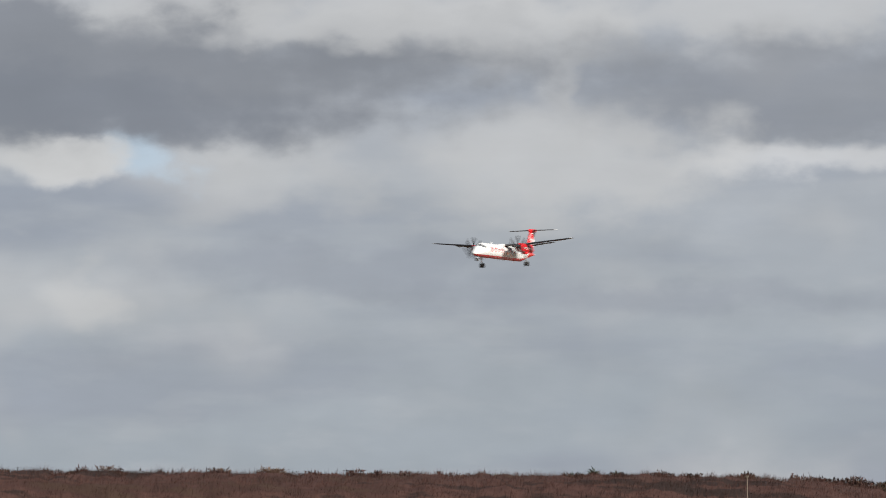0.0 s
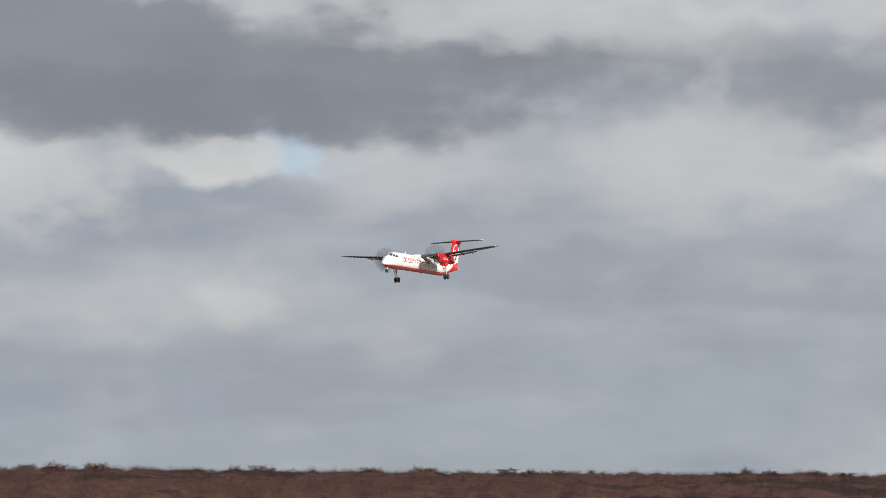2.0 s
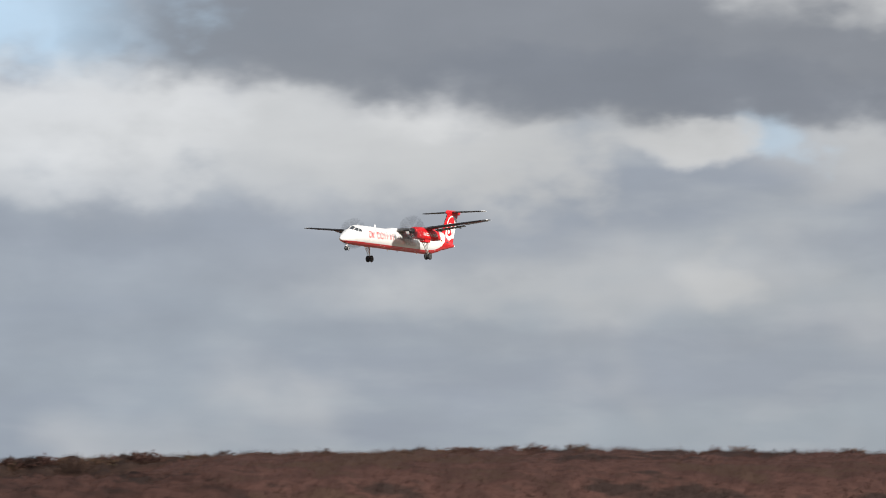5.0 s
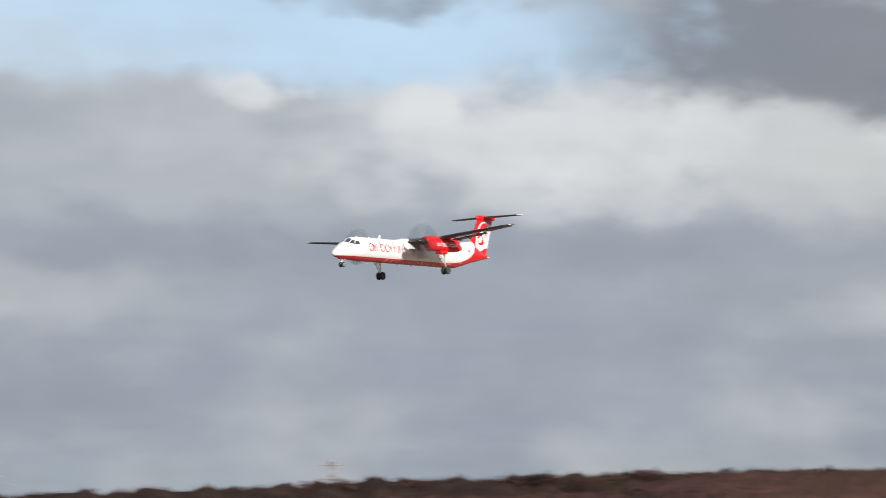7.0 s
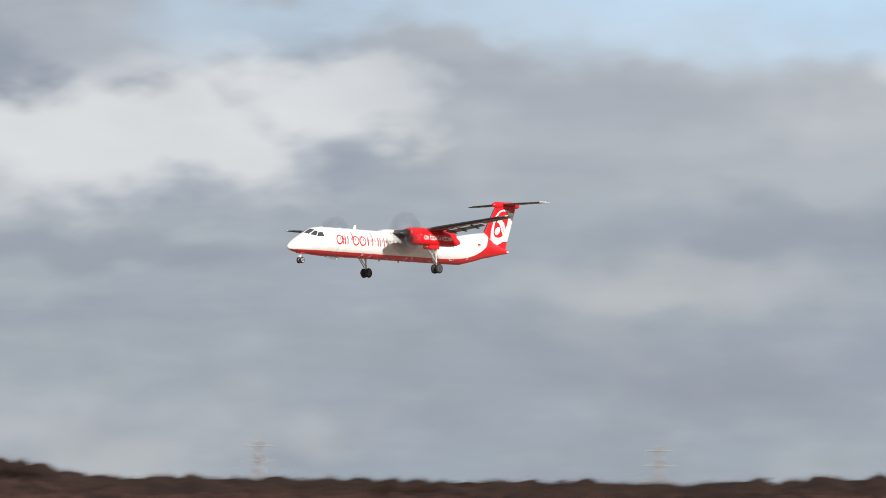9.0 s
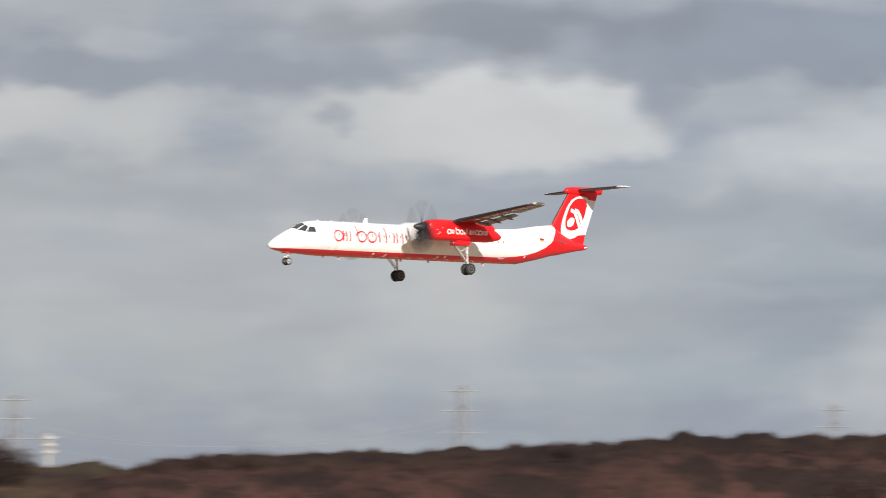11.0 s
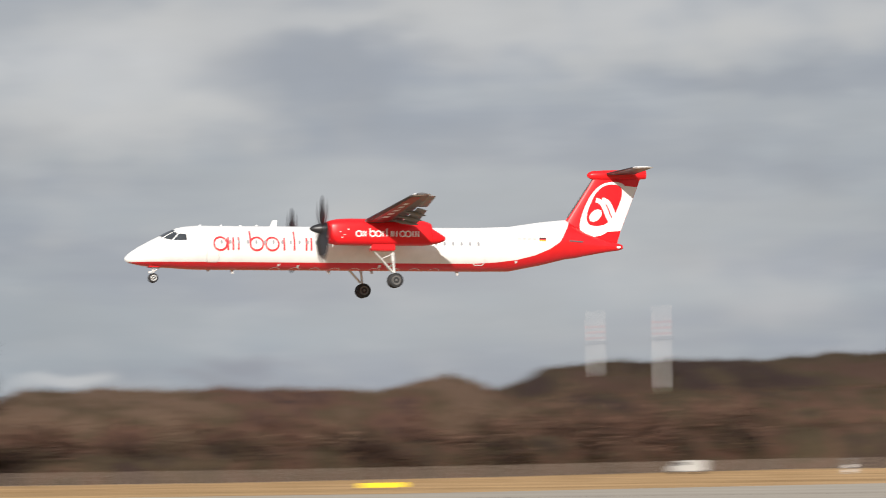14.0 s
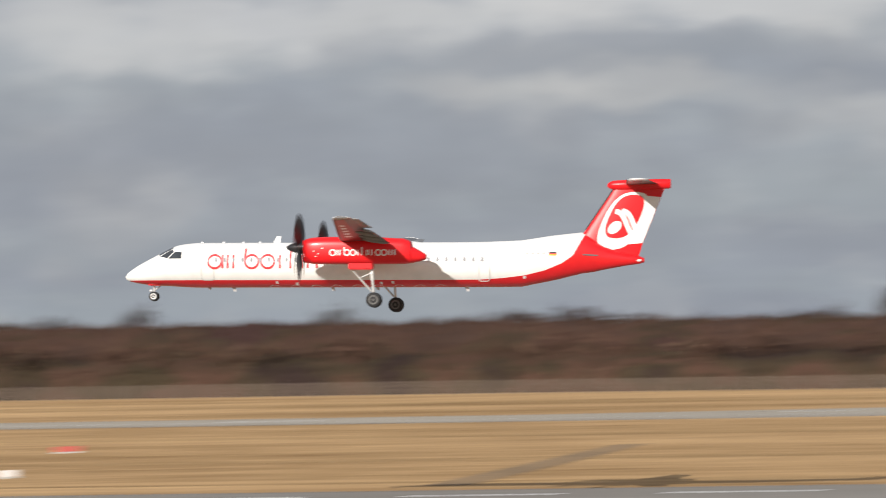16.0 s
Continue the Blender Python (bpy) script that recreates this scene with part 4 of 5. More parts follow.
# ---- woods ----
def twig_material(name, tones, gain=1.0):
    """Bare twigs of mixed shrubs: patches of several browns, crown by crown."""
    m = bpy.data.materials.new(name)
    m.use_nodes = True
    t = m.node_tree
    p = t.nodes["Principled BSDF"]
    p.inputs["Roughness"].default_value = 0.95
    tc = t.nodes.new("ShaderNodeTexCoord")
    mp = t.nodes.new("ShaderNodeMapping")
    mp.inputs["Scale"].default_value = (1, 0.5, 1.3)
    t.links.new(tc.outputs["Object"], mp.inputs["Vector"])
    stand = node(t, "ShaderNodeTexNoise", Scale=0.035, Detail=1.0, Roughness=0.5)
    crown = node(t, "ShaderNodeTexNoise", Scale=0.11, Detail=3.0, Roughness=0.55)
    for n in (stand, crown):
        t.links.new(mp.outputs[0], n.inputs["Vector"])
    geo = t.nodes.new("ShaderNodeNewGeometry")
    v = math_node(t, "ADD", math_node(t, "MULTIPLY", stand.outputs["Fac"], 0.5), math_node(t, "MULTIPLY", crown.outputs["Fac"], 0.5))
    v = math_node(t, "ADD", v, math_node(t, "MULTIPLY_ADD", geo.outputs["Random Per Island"], 0.07, -0.035))
    ramp = t.nodes.new("ShaderNodeValToRGB")
    e = ramp.color_ramp.elements
    while len(e) < len(tones):
        e.new(0.5)
    for k, tone in enumerate(tones):
        e[k].position = 0.41 + 0.18 * k / (len(tones) - 1)
        e[k].color = (*(c * gain for c in tone), 1)
    t.links.new(v, ramp.inputs[0])
    t.links.new(ramp.outputs[0], p.inputs["Base Color"])
    return m


PLUM, UMBER, OLIVE, RUST, TAN = (0.050, 0.034, 0.030), (0.084, 0.052, 0.040), (0.070, 0.053, 0.034), (0.110, 0.062, 0.046), (0.120, 0.080, 0.057)
MAROON, CLAY = (0.078, 0.044, 0.038), (0.112, 0.060, 0.050)
M_TWIG = twig_material("bare_twigs", (PLUM, RUST, OLIVE, TAN), 1.1)
M_TWIG_RED = twig_material("reddish_twigs", (PLUM, CLAY, MAROON, UMBER), 0.85)
M_TWIG_OLIVE = twig_material("olive_twigs", (PLUM, OLIVE, RUST, OLIVE), 0.95)
M_TWIG_DARK = twig_material("dark_twigs", (PLUM, UMBER, PLUM), 0.62)
M_TWIG_DEEP = twig_material("deep_brown_twigs", (PLUM, CLAY, MAROON, PLUM), 0.66)
M_TWIG_HEDGE = twig_material("hedge_twigs", (UMBER, RUST, OLIVE, MAROON), 0.92)
M_TWIG_RUST = twig_material("rusty_twigs", (UMBER, RUST, TAN), 1.1)
M_TWIG_MOSS = twig_material("mossy_twigs", (PLUM, OLIVE, UMBER), 0.9)
M_TWIG_PALE = twig_material("pale_twigs", (TAN, UMBER, TAN), 1.15)
for m in (M_TWIG, M_TWIG_DEEP, M_TWIG_HEDGE, M_TWIG_RED, M_TWIG_OLIVE, M_TWIG_DARK, M_TWIG_PALE, M_TWIG_RUST, M_TWIG_MOSS):
    m.node_tree.nodes["Principled BSDF"].inputs["Specular IOR Level"].default_value = 0.05
M_BARK = material("bark", (0.10, 0.075, 0.06), 0.95, 0, 0.3, 1.5, 0.4)
M_NEEDLE = material("conifer_needles", (0.018, 0.030, 0.018), 0.9, 0, 0.3, 0.6, 0, tint=(0.035, 0.05, 0.03), spread=0.4)
rng = np.random.default_rng(7)


def mesh_object(name, verts, faces, mat, parent=None):
    me = bpy.data.meshes.new(name)
    nv, nf = len(verts), len(faces)
    me.vertices.add(nv)
    me.vertices.foreach_set("co", np.asarray(verts, dtype=np.float32).ravel())
    me.loops.add(nf * 3)
    me.loops.foreach_set("vertex_index", np.asarray(faces, dtype=np.int32).ravel())
    me.polygons.add(nf)
    me.polygons.foreach_set("loop_start", np.arange(0, nf * 3, 3, dtype=np.int32))
    me.update(calc_edges=True)
    me.materials.append(mat)
    ob = new(name, me)
    if parent:
        ob.parent = parent
    return ob


def twigs(centre, radius, count, length, width, up=0.6, hollow=0.35):
    """Slim triangles that fill a crown and point outwards and up."""
    d = rng.normal(size=(count, 3))
    d /= np.linalg.norm(d, axis=1)[:, None]
    lump = 1 + 0.28 * np.sin(d[:, 0] * 5 + centre[0]) * np.sin(d[:, 1] * 4 + centre[1]) + 0.2 * np.sin(d[:, 2] * 7 + centre[0] * 3)
    r = (hollow + (1 - hollow) * rng.random(count) ** 0.5) * lump
    p = np.asarray(centre) + d * r[:, None] * np.asarray(radius)
    way = d * np.array([1, 1, 0.7]) + rng.normal(scale=0.45, size=(count, 3)) + np.array([0, 0, up])
    way /= np.linalg.norm(way, axis=1)[:, None]
    side = np.cross(way, rng.normal(size=(count, 3)))
    side /= np.linalg.norm(side, axis=1)[:, None] + 1e-6
    ln = length * (0.5 + rng.random(count))[:, None]
    w = width * (0.5 + rng.random(count))[:, None]
    return np.stack([p - side * w / 2, p + side * w / 2, p + way * ln], axis=1).reshape(-1, 3)


FENCE_X, FENCE_Y = (-600, -100, -20, 70, 200, 260, 340, 520, 900), (862, 850, 832, 828, 862, 908, 985, 1020, 1150)


def fence_y(x):
    """The perimeter fence: beside the runway, then bending away."""
    return float(np.interp(x, FENCE_X, FENCE_Y))


def fence_range(az):
    a = radians(az)
    r = 800.0
    for _ in range(12):
        r = fence_y(r * math.sin(a)) / math.cos(a)
        r = min(r, 1500)
    return r


# height of the skyline over the eye, in thousandths of the range, along the azimuth
SKY_AZ = (-16, -8, -3, 2, 6, 9, 10.4, 13, 14.9, 15.6, 16.2, 19, 21.8, 24, 25.4, 28, 30, 32.5, 34.2, 36.2, 37.4, 40, 41, 43, 46.8, 47.8, 50, 54, 56, 58, 61, 65, 70, 73, 77)
SKY_EL = (1.7, 1.8, 1.4, 1.2, 1.4, 2.6, 5.6, 6.3, 5.6, 8.4, 9.9, 11.2, 13.2, 12.4, 11, 11.6, 11.8, 13.4, 10.6, 8.0, 9.4, 10.6, 11.2, 13.4, 14.0, 10.6, 10.2, 9.2, 10.2, 11.8, 13.2, 14.6, 13.6, 13.4, 12)


def skyline(az):
    return float(np.interp(az + 0.27, SKY_AZ, SKY_EL))


def woods_range(az):
    return min(fence_range(az) + 26, 1290) if az < 34 else 1290


def smooth_noise(u, v):
    """Soft bumps of crown size over a plan, about -1 to 1."""
    return (np.sin(u * 0.83 + 1.7 * np.sin(v * 0.31)) * np.sin(v * 0.71 + 1.3 * np.sin(u * 0.23)) + 0.6 * np.sin(u * 1.9 + v * 1.1 + 2 * np.sin(u * 0.37)) + 0.4 * np.sin(u * 0.29 - v * 1.6)) / 1.6


def canopy(name, az0, az1, d0, d1, front, back, mat, label, dense=9.0, twig=1.7, slim=0.13, fade=1.2, rough=0.055):
    """Bare crowns grown together: a bumpy surface from the wood's edge to its crest, set all over with fine upright twigs."""
    n = int((az1 - az0) * 1150 * math.pi / 180 / 2.0)
    az = np.linspace(az0, az1, n + 1)
    rng0 = np.array([woods_range(a) for a in az])
    top = 10.3 + np.array([skyline(a) for a in az]) / 1000 * (rng0 + d1)
    prof = ((0.0, 0.0), (0.02, 0.45), (0.06, 0.75), (0.14, 0.9), (0.3, 1.0), (0.5, 1.03), (0.7, 1.05), (0.86, 1.0), (1.0, 0.96), (1.04, 0.5))
    sheet_pts = []
    ends = 0.25 + 0.75 * np.clip(np.minimum(az - az0, az1 - az) / fade, 0, 1) ** 0.6
    for f, s in prof:
        d = d0 + (d1 - d0) * f
        r = rng0 + d
        u = np.radians(az) * 1150
        share = (front + (back - front) * min(1, f)) * s
        bump = 1 + rough * smooth_noise(u * 0.45, np.full_like(u, d * 0.5)) + 0.022 * smooth_noise(u * 1.7 + 9, np.full_like(u, d * 1.3))
        z = np.minimum(top * share * bump, top * 1.04) * ends
        sheet_pts.append(np.stack([r * np.sin(np.radians(az)), r * np.cos(np.radians(az)), z], -1))
    g = np.stack(sheet_pts)                      # rows, columns, xyz
    rows, cols = g.shape[:2]
    idx = np.arange(rows * cols).reshape(rows, cols)
    a, b, c, d = idx[:-1, :-1].ravel(), idx[:-1, 1:].ravel(), idx[1:, 1:].ravel(), idx[1:, :-1].ravel()
    ob = mesh_object(name, g.reshape(-1, 3), np.concatenate([np.stack([a, b, c], 1), np.stack([a, c, d], 1)]), mat)
    ob.data.polygons.foreach_set("use_smooth", [True] * len(ob.data.polygons))
    tagged(ob, label, "woodland", kind="stuff")
    # twigs, the more the steeper and the nearer the edge
    count = int(n * 2.0 * dense * (1 + front * 4))
    fi = np.minimum(rng.random(count) ** 1.3 * (rows - 2), rows - 2.001)
    ci = rng.random(count) * (cols - 1.001)
    i0, j0 = fi.astype(int), ci.astype(int)
    fu, fv = (fi - i0)[:, None], (ci - j0)[:, None]
    p = g[i0, j0] * (1 - fu) * (1 - fv) + g[i0 + 1, j0] * fu * (1 - fv) + g[i0, j0 + 1] * (1 - fu) * fv + g[i0 + 1, j0 + 1] * fu * fv
    p[:, 2] -= 0.35
    way = rng.normal(scale=0.38, size=(count, 3)) + np.array([0, -0.25, 1.0])
    way /= np.linalg.norm(way, axis=1)[:, None]
    side = np.cross(way, rng.normal(size=(count, 3)))
    side /= np.linalg.norm(side, axis=1)[:, None] + 1e-6
    ln = twig * (0.4 + rng.random(count) ** 1.5)[:, None]
    w = slim * (0.6 + 0.8 * rng.random(count))[:, None]
    v = np.stack([p - side * w / 2, p + side * w / 2, p + way * ln], axis=1).reshape(-1, 3)
    tagged(mesh_object(name, v, np.arange(len(v)).reshape(-1, 3), mat), label, "woodland", kind="stuff")


canopy("hedgerow", -14.5, 10.4, 0, 38, 0.72, 0.98, M_TWIG_HEDGE, "dense bare reddish-brown winter shrubs behind the fence", 46)
canopy("woodland", 9.6, 16.6, 0, 50, 0.78, 0.97, M_TWIG, "bare brown winter shrubs along the airfield fence", 60)
canopy("woodland", 15.2, 37.9, 0, 34, 0.55, 0.70, M_TWIG_OLIVE, "bare brown winter shrubs along the airfield fence", 60)
canopy("woodland", 15.3, 37.6, 38, 95, 0.74, 0.99, M_TWIG_MOSS, "bare brown winter wood behind the airfield shrubs", 60)
canopy("woodland", 34.6, 63.5, 0, 40, 0.60, 0.85, M_TWIG_DEEP, "bare reddish-brown winter wood beyond the airfield", 60, fade=2.0)
canopy("woodland", 35.6, 63.5, 48, 110, 0.78, 0.99, M_TWIG_DARK, "dark bare winter wood on the crest", 60, fade=1.6)
canopy("woodland", 57.5, 78.5, 6, 90, 0.80, 0.98, M_TWIG_RED, "bare reddish-brown winter wood beyond the airfield", 90, fade=4.0, rough=0.02)
canopy("shrub_row", -14.5, 10.6, -9, 5, 0.40, 0.56, M_TWIG_OLIVE, "low olive-brown shrubs along the fence", 40)
canopy("shrub_row", 10.2, 36.0, -9, 5, 0.26, 0.40, M_TWIG_OLIVE, "low olive-brown shrubs along the fence", 40)
# single rounder crowns that rise out of the skyline
for az in (31.2, 33.0, 46.9, 46.6, 51.0, 50.6, 59.9, 67.9, 71.9, 41.3, 29.0, 22.0):
    r = woods_range(az) + 70
    h = 10.5 + skyline(az) / 1000 * r
    x, y = r * math.sin(radians(az)), r * math.cos(radians(az))
    heap = [twigs((x + rng.uniform(-4, 4), y, h * rng.uniform(0.78, 0.9)), (4.2, 4.2, 2.6), 420, 1.4, 0.12, 0.5, 0.1) for _ in range(4)]
    v = np.concatenate(heap)
    tagged(mesh_object("crown_group", v, np.arange(len(v)).reshape(-1, 3), M_TWIG_DARK), "denser dark crowns rising out of the wood", "woodland", kind="stuff")


# the wide, dense tree beside the dip, and rounder shrubs of several browns set into the wood's edge
v = np.concatenate([twigs((r * math.sin(radians(a)), r * math.cos(radians(a)), z), (5.5, 5, 4.5), 1500, 1.6, 0.14, 0.4, 0.1) for a, r, z in ((35.3, 1330, 22.5), (35.1, 1332, 20.5), (35.5, 1330, 20.5), (34.75, 1340, 19.5), (37.0, 1342, 17.5), (37.5, 1345, 19), (38.0, 1345, 19.5))])
tagged(mesh_object("crown_group", v, np.arange(len(v)).reshape(-1, 3), M_TWIG_DARK), "wide dense dark crown rising out of the wood", "woodland", kind="stuff")


def clumps(az0, az1, n, d0, d1, lo, hi, mat, label, wide=5.0, crest=False):
    heap = []
    for _ in range(n):
        az = rng.uniform(az0, az1)
        r = woods_range(az) + rng.uniform(d0, d1)
        h = (10.3 + skyline(az) / 1000 * r) * rng.uniform(lo, hi)
        x, y = r * math.sin(radians(az)), r * math.cos(radians(az))
        w = wide * rng.uniform(0.6, 1.6)
        if crest:
            heap.append(twigs((x, y, h - 2.6), (w, 3.0, 2.0), int(170 * w), 0.7, 0.36, 0.25, 0.1))
        else:
            heap.append(twigs((x, y, h * 0.56), (w, 3.0, h * 0.42), int(70 * w), 1.3, 0.30, 0.6, 0.2))
    v = np.concatenate(heap)
    tagged(mesh_object("shrubs", v, np.arange(len(v)).reshape(-1, 3), mat), label, "shrubs", kind="stuff")


clumps(9.8, 36, 70, -6, 0, 0.25, 0.5, M_TWIG_MOSS, "dark mossy shrubs along the wood's edge")
clumps(9.8, 36, 34, -5, 2, 0.35, 0.62, M_TWIG_DARK, "dark bare shrubs along the wood's edge", 6)
clumps(9.8, 18.5, 34, -4, 6, 0.5, 0.8, M_TWIG_RUST, "rusty brown bare shrubs in the wood", 6)
clumps(18.5, 36, 12, -4, 6, 0.5, 0.8, M_TWIG, "brown bare shrubs in the wood", 6)
clumps(-14, 9.5, 60, -6, 2, 0.4, 0.75, M_TWIG_OLIVE, "olive-brown shrubs in the hedgerow", 4)
clumps(-14, 9.5, 60, -4, 6, 0.5, 0.95, M_TWIG_RUST, "rusty brown bare shrubs in the hedgerow", 4)
clumps(36, 78, 60, -4, 4, 0.4, 0.7, M_TWIG_RED, "rusty brown bare shrubs in the wood", 7)
clumps(57, 78, 110, 84, 92, 0.98, 1.05, M_TWIG_RED, "brown round crowns on the crest of the wood", 3.5, True)
clumps(57, 78, 120, 84, 92, 0.95, 1.01, M_TWIG_OLIVE, "olive-brown round crowns on the crest of the wood", 4.6, True)
clumps(36, 57, 60, 104, 112, 0.97, 1.04, M_TWIG_DARK, "dark round crowns on the crest of the wood", 3.5, True)
clumps(57, 78, 50, 86, 92, 0.98, 1.05, M_TWIG_DARK, "dark round crowns on the crest of the wood", 3, True)
clumps(62, 69, 26, 88, 94, 1.0, 1.07, M_TWIG_PALE, "pale round crowns on the crest of the wood", 2.6, True)


# far line of dark trees on the horizon
def far_woods():
    heap = []
    for row in range(2):
        az = -15.0
        while az < 10.5:
            r = 2300 + 90 * row + rng.uniform(-30, 30)
            el = 2.2 + 1.1 * math.sin(az * 0.9) + 0.7 * math.sin(az * 2.3 + 1)
            h = (10 + el / 1000 * r) * rng.uniform(0.85, 1.12)
            x, y = r * math.sin(radians(az)), r * math.cos(radians(az))
            heap.append(twigs((x, y, h * 0.55), (8, 8, h * 0.42), 150, 3.0, 1.1))
            az += math.degrees(9.0 / r) * rng.uniform(0.6, 1.4)
    v = np.concatenate(heap)
    tagged(mesh_object("far_woodland", v, np.arange(len(v)).reshape(-1, 3), M_TWIG_DARK), "dark line of distant bare trees on the horizon", "woodland", kind="stuff")


far_woods()


def bare_tree(az, r, h, wide, mat, label, count=1500, name="bare_tree"):
    """One free-standing bare tree: trunk with limbs, and a crown of twigs."""
    az += 0.2
    x, y = r * math.sin(radians(az)), r * math.cos(radians(az))
    tree = new(name)
    tree.location = (x, y, 0)
    tagged(tree, label, "tree", "free-standing trees")
    bm = bmesh.new()
    tube(bm, (0, 0, 0), (0.1, 0, h * 0.35), h * 0.022, h * 0.016)
    tube(bm, (0.1, 0, h * 0.34), (0.0, 0.2, h * 0.8), h * 0.016, h * 0.005)
    for k in range(9):
        a, z0 = k * 2.4, h * (0.28 + 0.045 * k)
        tube(bm, (0.08, 0, z0), (wide * 0.62 * math.cos(a), wide * 0.62 * math.sin(a), z0 + h * 0.22), h * 0.008, h * 0.002, 6)
    part("trunk", bm, M_BARK, tree, "brown bark trunk with spreading limbs")
    heap = []
    for k in range(9):
        a = k * 2.4 + 0.3
        q = (wide * 0.55 * math.cos(a) * (0.5 + 0.5 * (k % 3) / 2), wide * 0.55 * math.sin(a), h * (0.52 + 0.34 * ((k * 0.618) % 1)))
        heap.append(twigs(q, (wide * 0.5, wide * 0.5, h * 0.17), count // 9, h * 0.07, 0.13, 0.5, 0.1))
    v = np.concatenate(heap)
    mesh_object("crown", v, np.arange(len(v)).reshape(-1, 3), mat, tree)
    return tree


bare_tree(9.7, 905, 26.5, 10.0, M_TWIG_DARK, "large dark bare tree rising out of the hedgerow", 10000)
bare_tree(9.65, 872, 16.5, 12.0, M_TWIG, "broad brown bush below the large dark tree", 6500)
bare_tree(9.1, 900, 16, 5.5, M_TWIG, "brown bare tree beside the large dark one", 2500)
for az, el, w in ((3.3, 9.5, 4.6), (4.15, 12.5, 5.6), (1.35, 7.4, 4.5), (5.8, 8.6, 3.6), (6.15, 8.2, 3.6), (7.2, 9.4, 4.2), (-1.7, 8.6, 5.0), (-9.9, 6.0, 4.6), (-7.8, 5.4, 5.0), (-2.5, 4.2, 6.0), (8.4, 5.5, 3.0)):
    bare_tree(az, 985, 10 + el * 0.985, w, M_TWIG_DARK, "dark bare tree standing behind the hedgerow", 1700)
for az, h in ((72.0, 29.3), (72.25, 30.6), (72.5, 29.9), (71.6, 28.4)):
    r = 1384
    tree = new("conifer")
    tree.location = (r * math.sin(radians(az)), r * math.cos(radians(az)), 0)
    tagged(tree, "dark green conifer among bare brown trees", "tree", "conifers in the wood")
    bm = bmesh.new()
    tube(bm, (0, 0, 0), (0, 0, h), 0.3, 0.03)
    part("trunk", bm, M_BARK, tree)
    v = np.concatenate([twigs((0, 0, h * (0.4 + 0.06 * k)), (3.6 - 0.33 * k, 3.6 - 0.33 * k, 1.2), 160, 1.4, 0.35, -0.2, 0.1) for k in range(10)])
    mesh_object("crown", v, np.arange(len(v)).reshape(-1, 3), M_NEEDLE, tree)
for az, h in ((65.2, 29.5), (65.7, 30), (66.0, 30), (66.4, 30.3), (66.8, 30.6), (63.8, 29), (64.3, 29.5), (74.6, 28), (70.2, 28.5), (69.3, 28.2)):
    bare_tree(az - 0.2, 1386, h - 1.0, 4.2, M_TWIG_PALE if az < 67 else M_TWIG, "pale tall bare tree above the brown wood" if az < 67 else "tall bare tree above the brown wood", 1500)


# ---- things on and beyond the airfield ----
M_GALV = material("galvanised_steel", (0.15, 0.115, 0.09), 0.8, 0.0, 0.12, 6.0)
M_PYLON = material("pylon_steel", (0.28, 0.29, 0.31), 0.7, 0.0, 0.12, 2.0)
M_SIGRED = material("signal_red", (0.42, 0.07, 0.05), 0.6, 0, 0.15, 3.0)
M_SIGWHITE = material("signal_white", (0.66, 0.63, 0.61), 0.6, 0, 0.08, 3.0)
M_ORANGE = material("signal_orange", (0.85, 0.22, 0.03), 0.6, 0, 0.1, 3.0)
M_YELLOW = material("sign_yellow", (0.80, 0.58, 0.02), 0.6, 0, 0.08, 3.0)
M_CABIN = material("cabin_sheet", (0.70, 0.68, 0.66), 0.55, 0, 0.1, 2.0)
M_GREYBOX = material("box_steel", (0.16, 0.16, 0.16), 0.6, 0, 0.1, 3.0)
M_PINK = material("faded_red_sheet", (0.66, 0.36, 0.34), 0.6, 0, 0.12, 2.0)
M_CONC = material("concrete", (0.40, 0.39, 0.37), 0.85, 0, 0.15, 2.0, 0.2)
M_ROOF = material("pale_roof_sheet", (0.72, 0.73, 0.74), 0.5, 0, 0.06, 0.5)
M_DARKGLASS = material("vehicle_glass", (0.03, 0.035, 0.04), 0.1, 0, 0.2, 2.0)


def at(az, r):
    az += 0.25
    return r * math.sin(radians(az)), r * math.cos(radians(az))


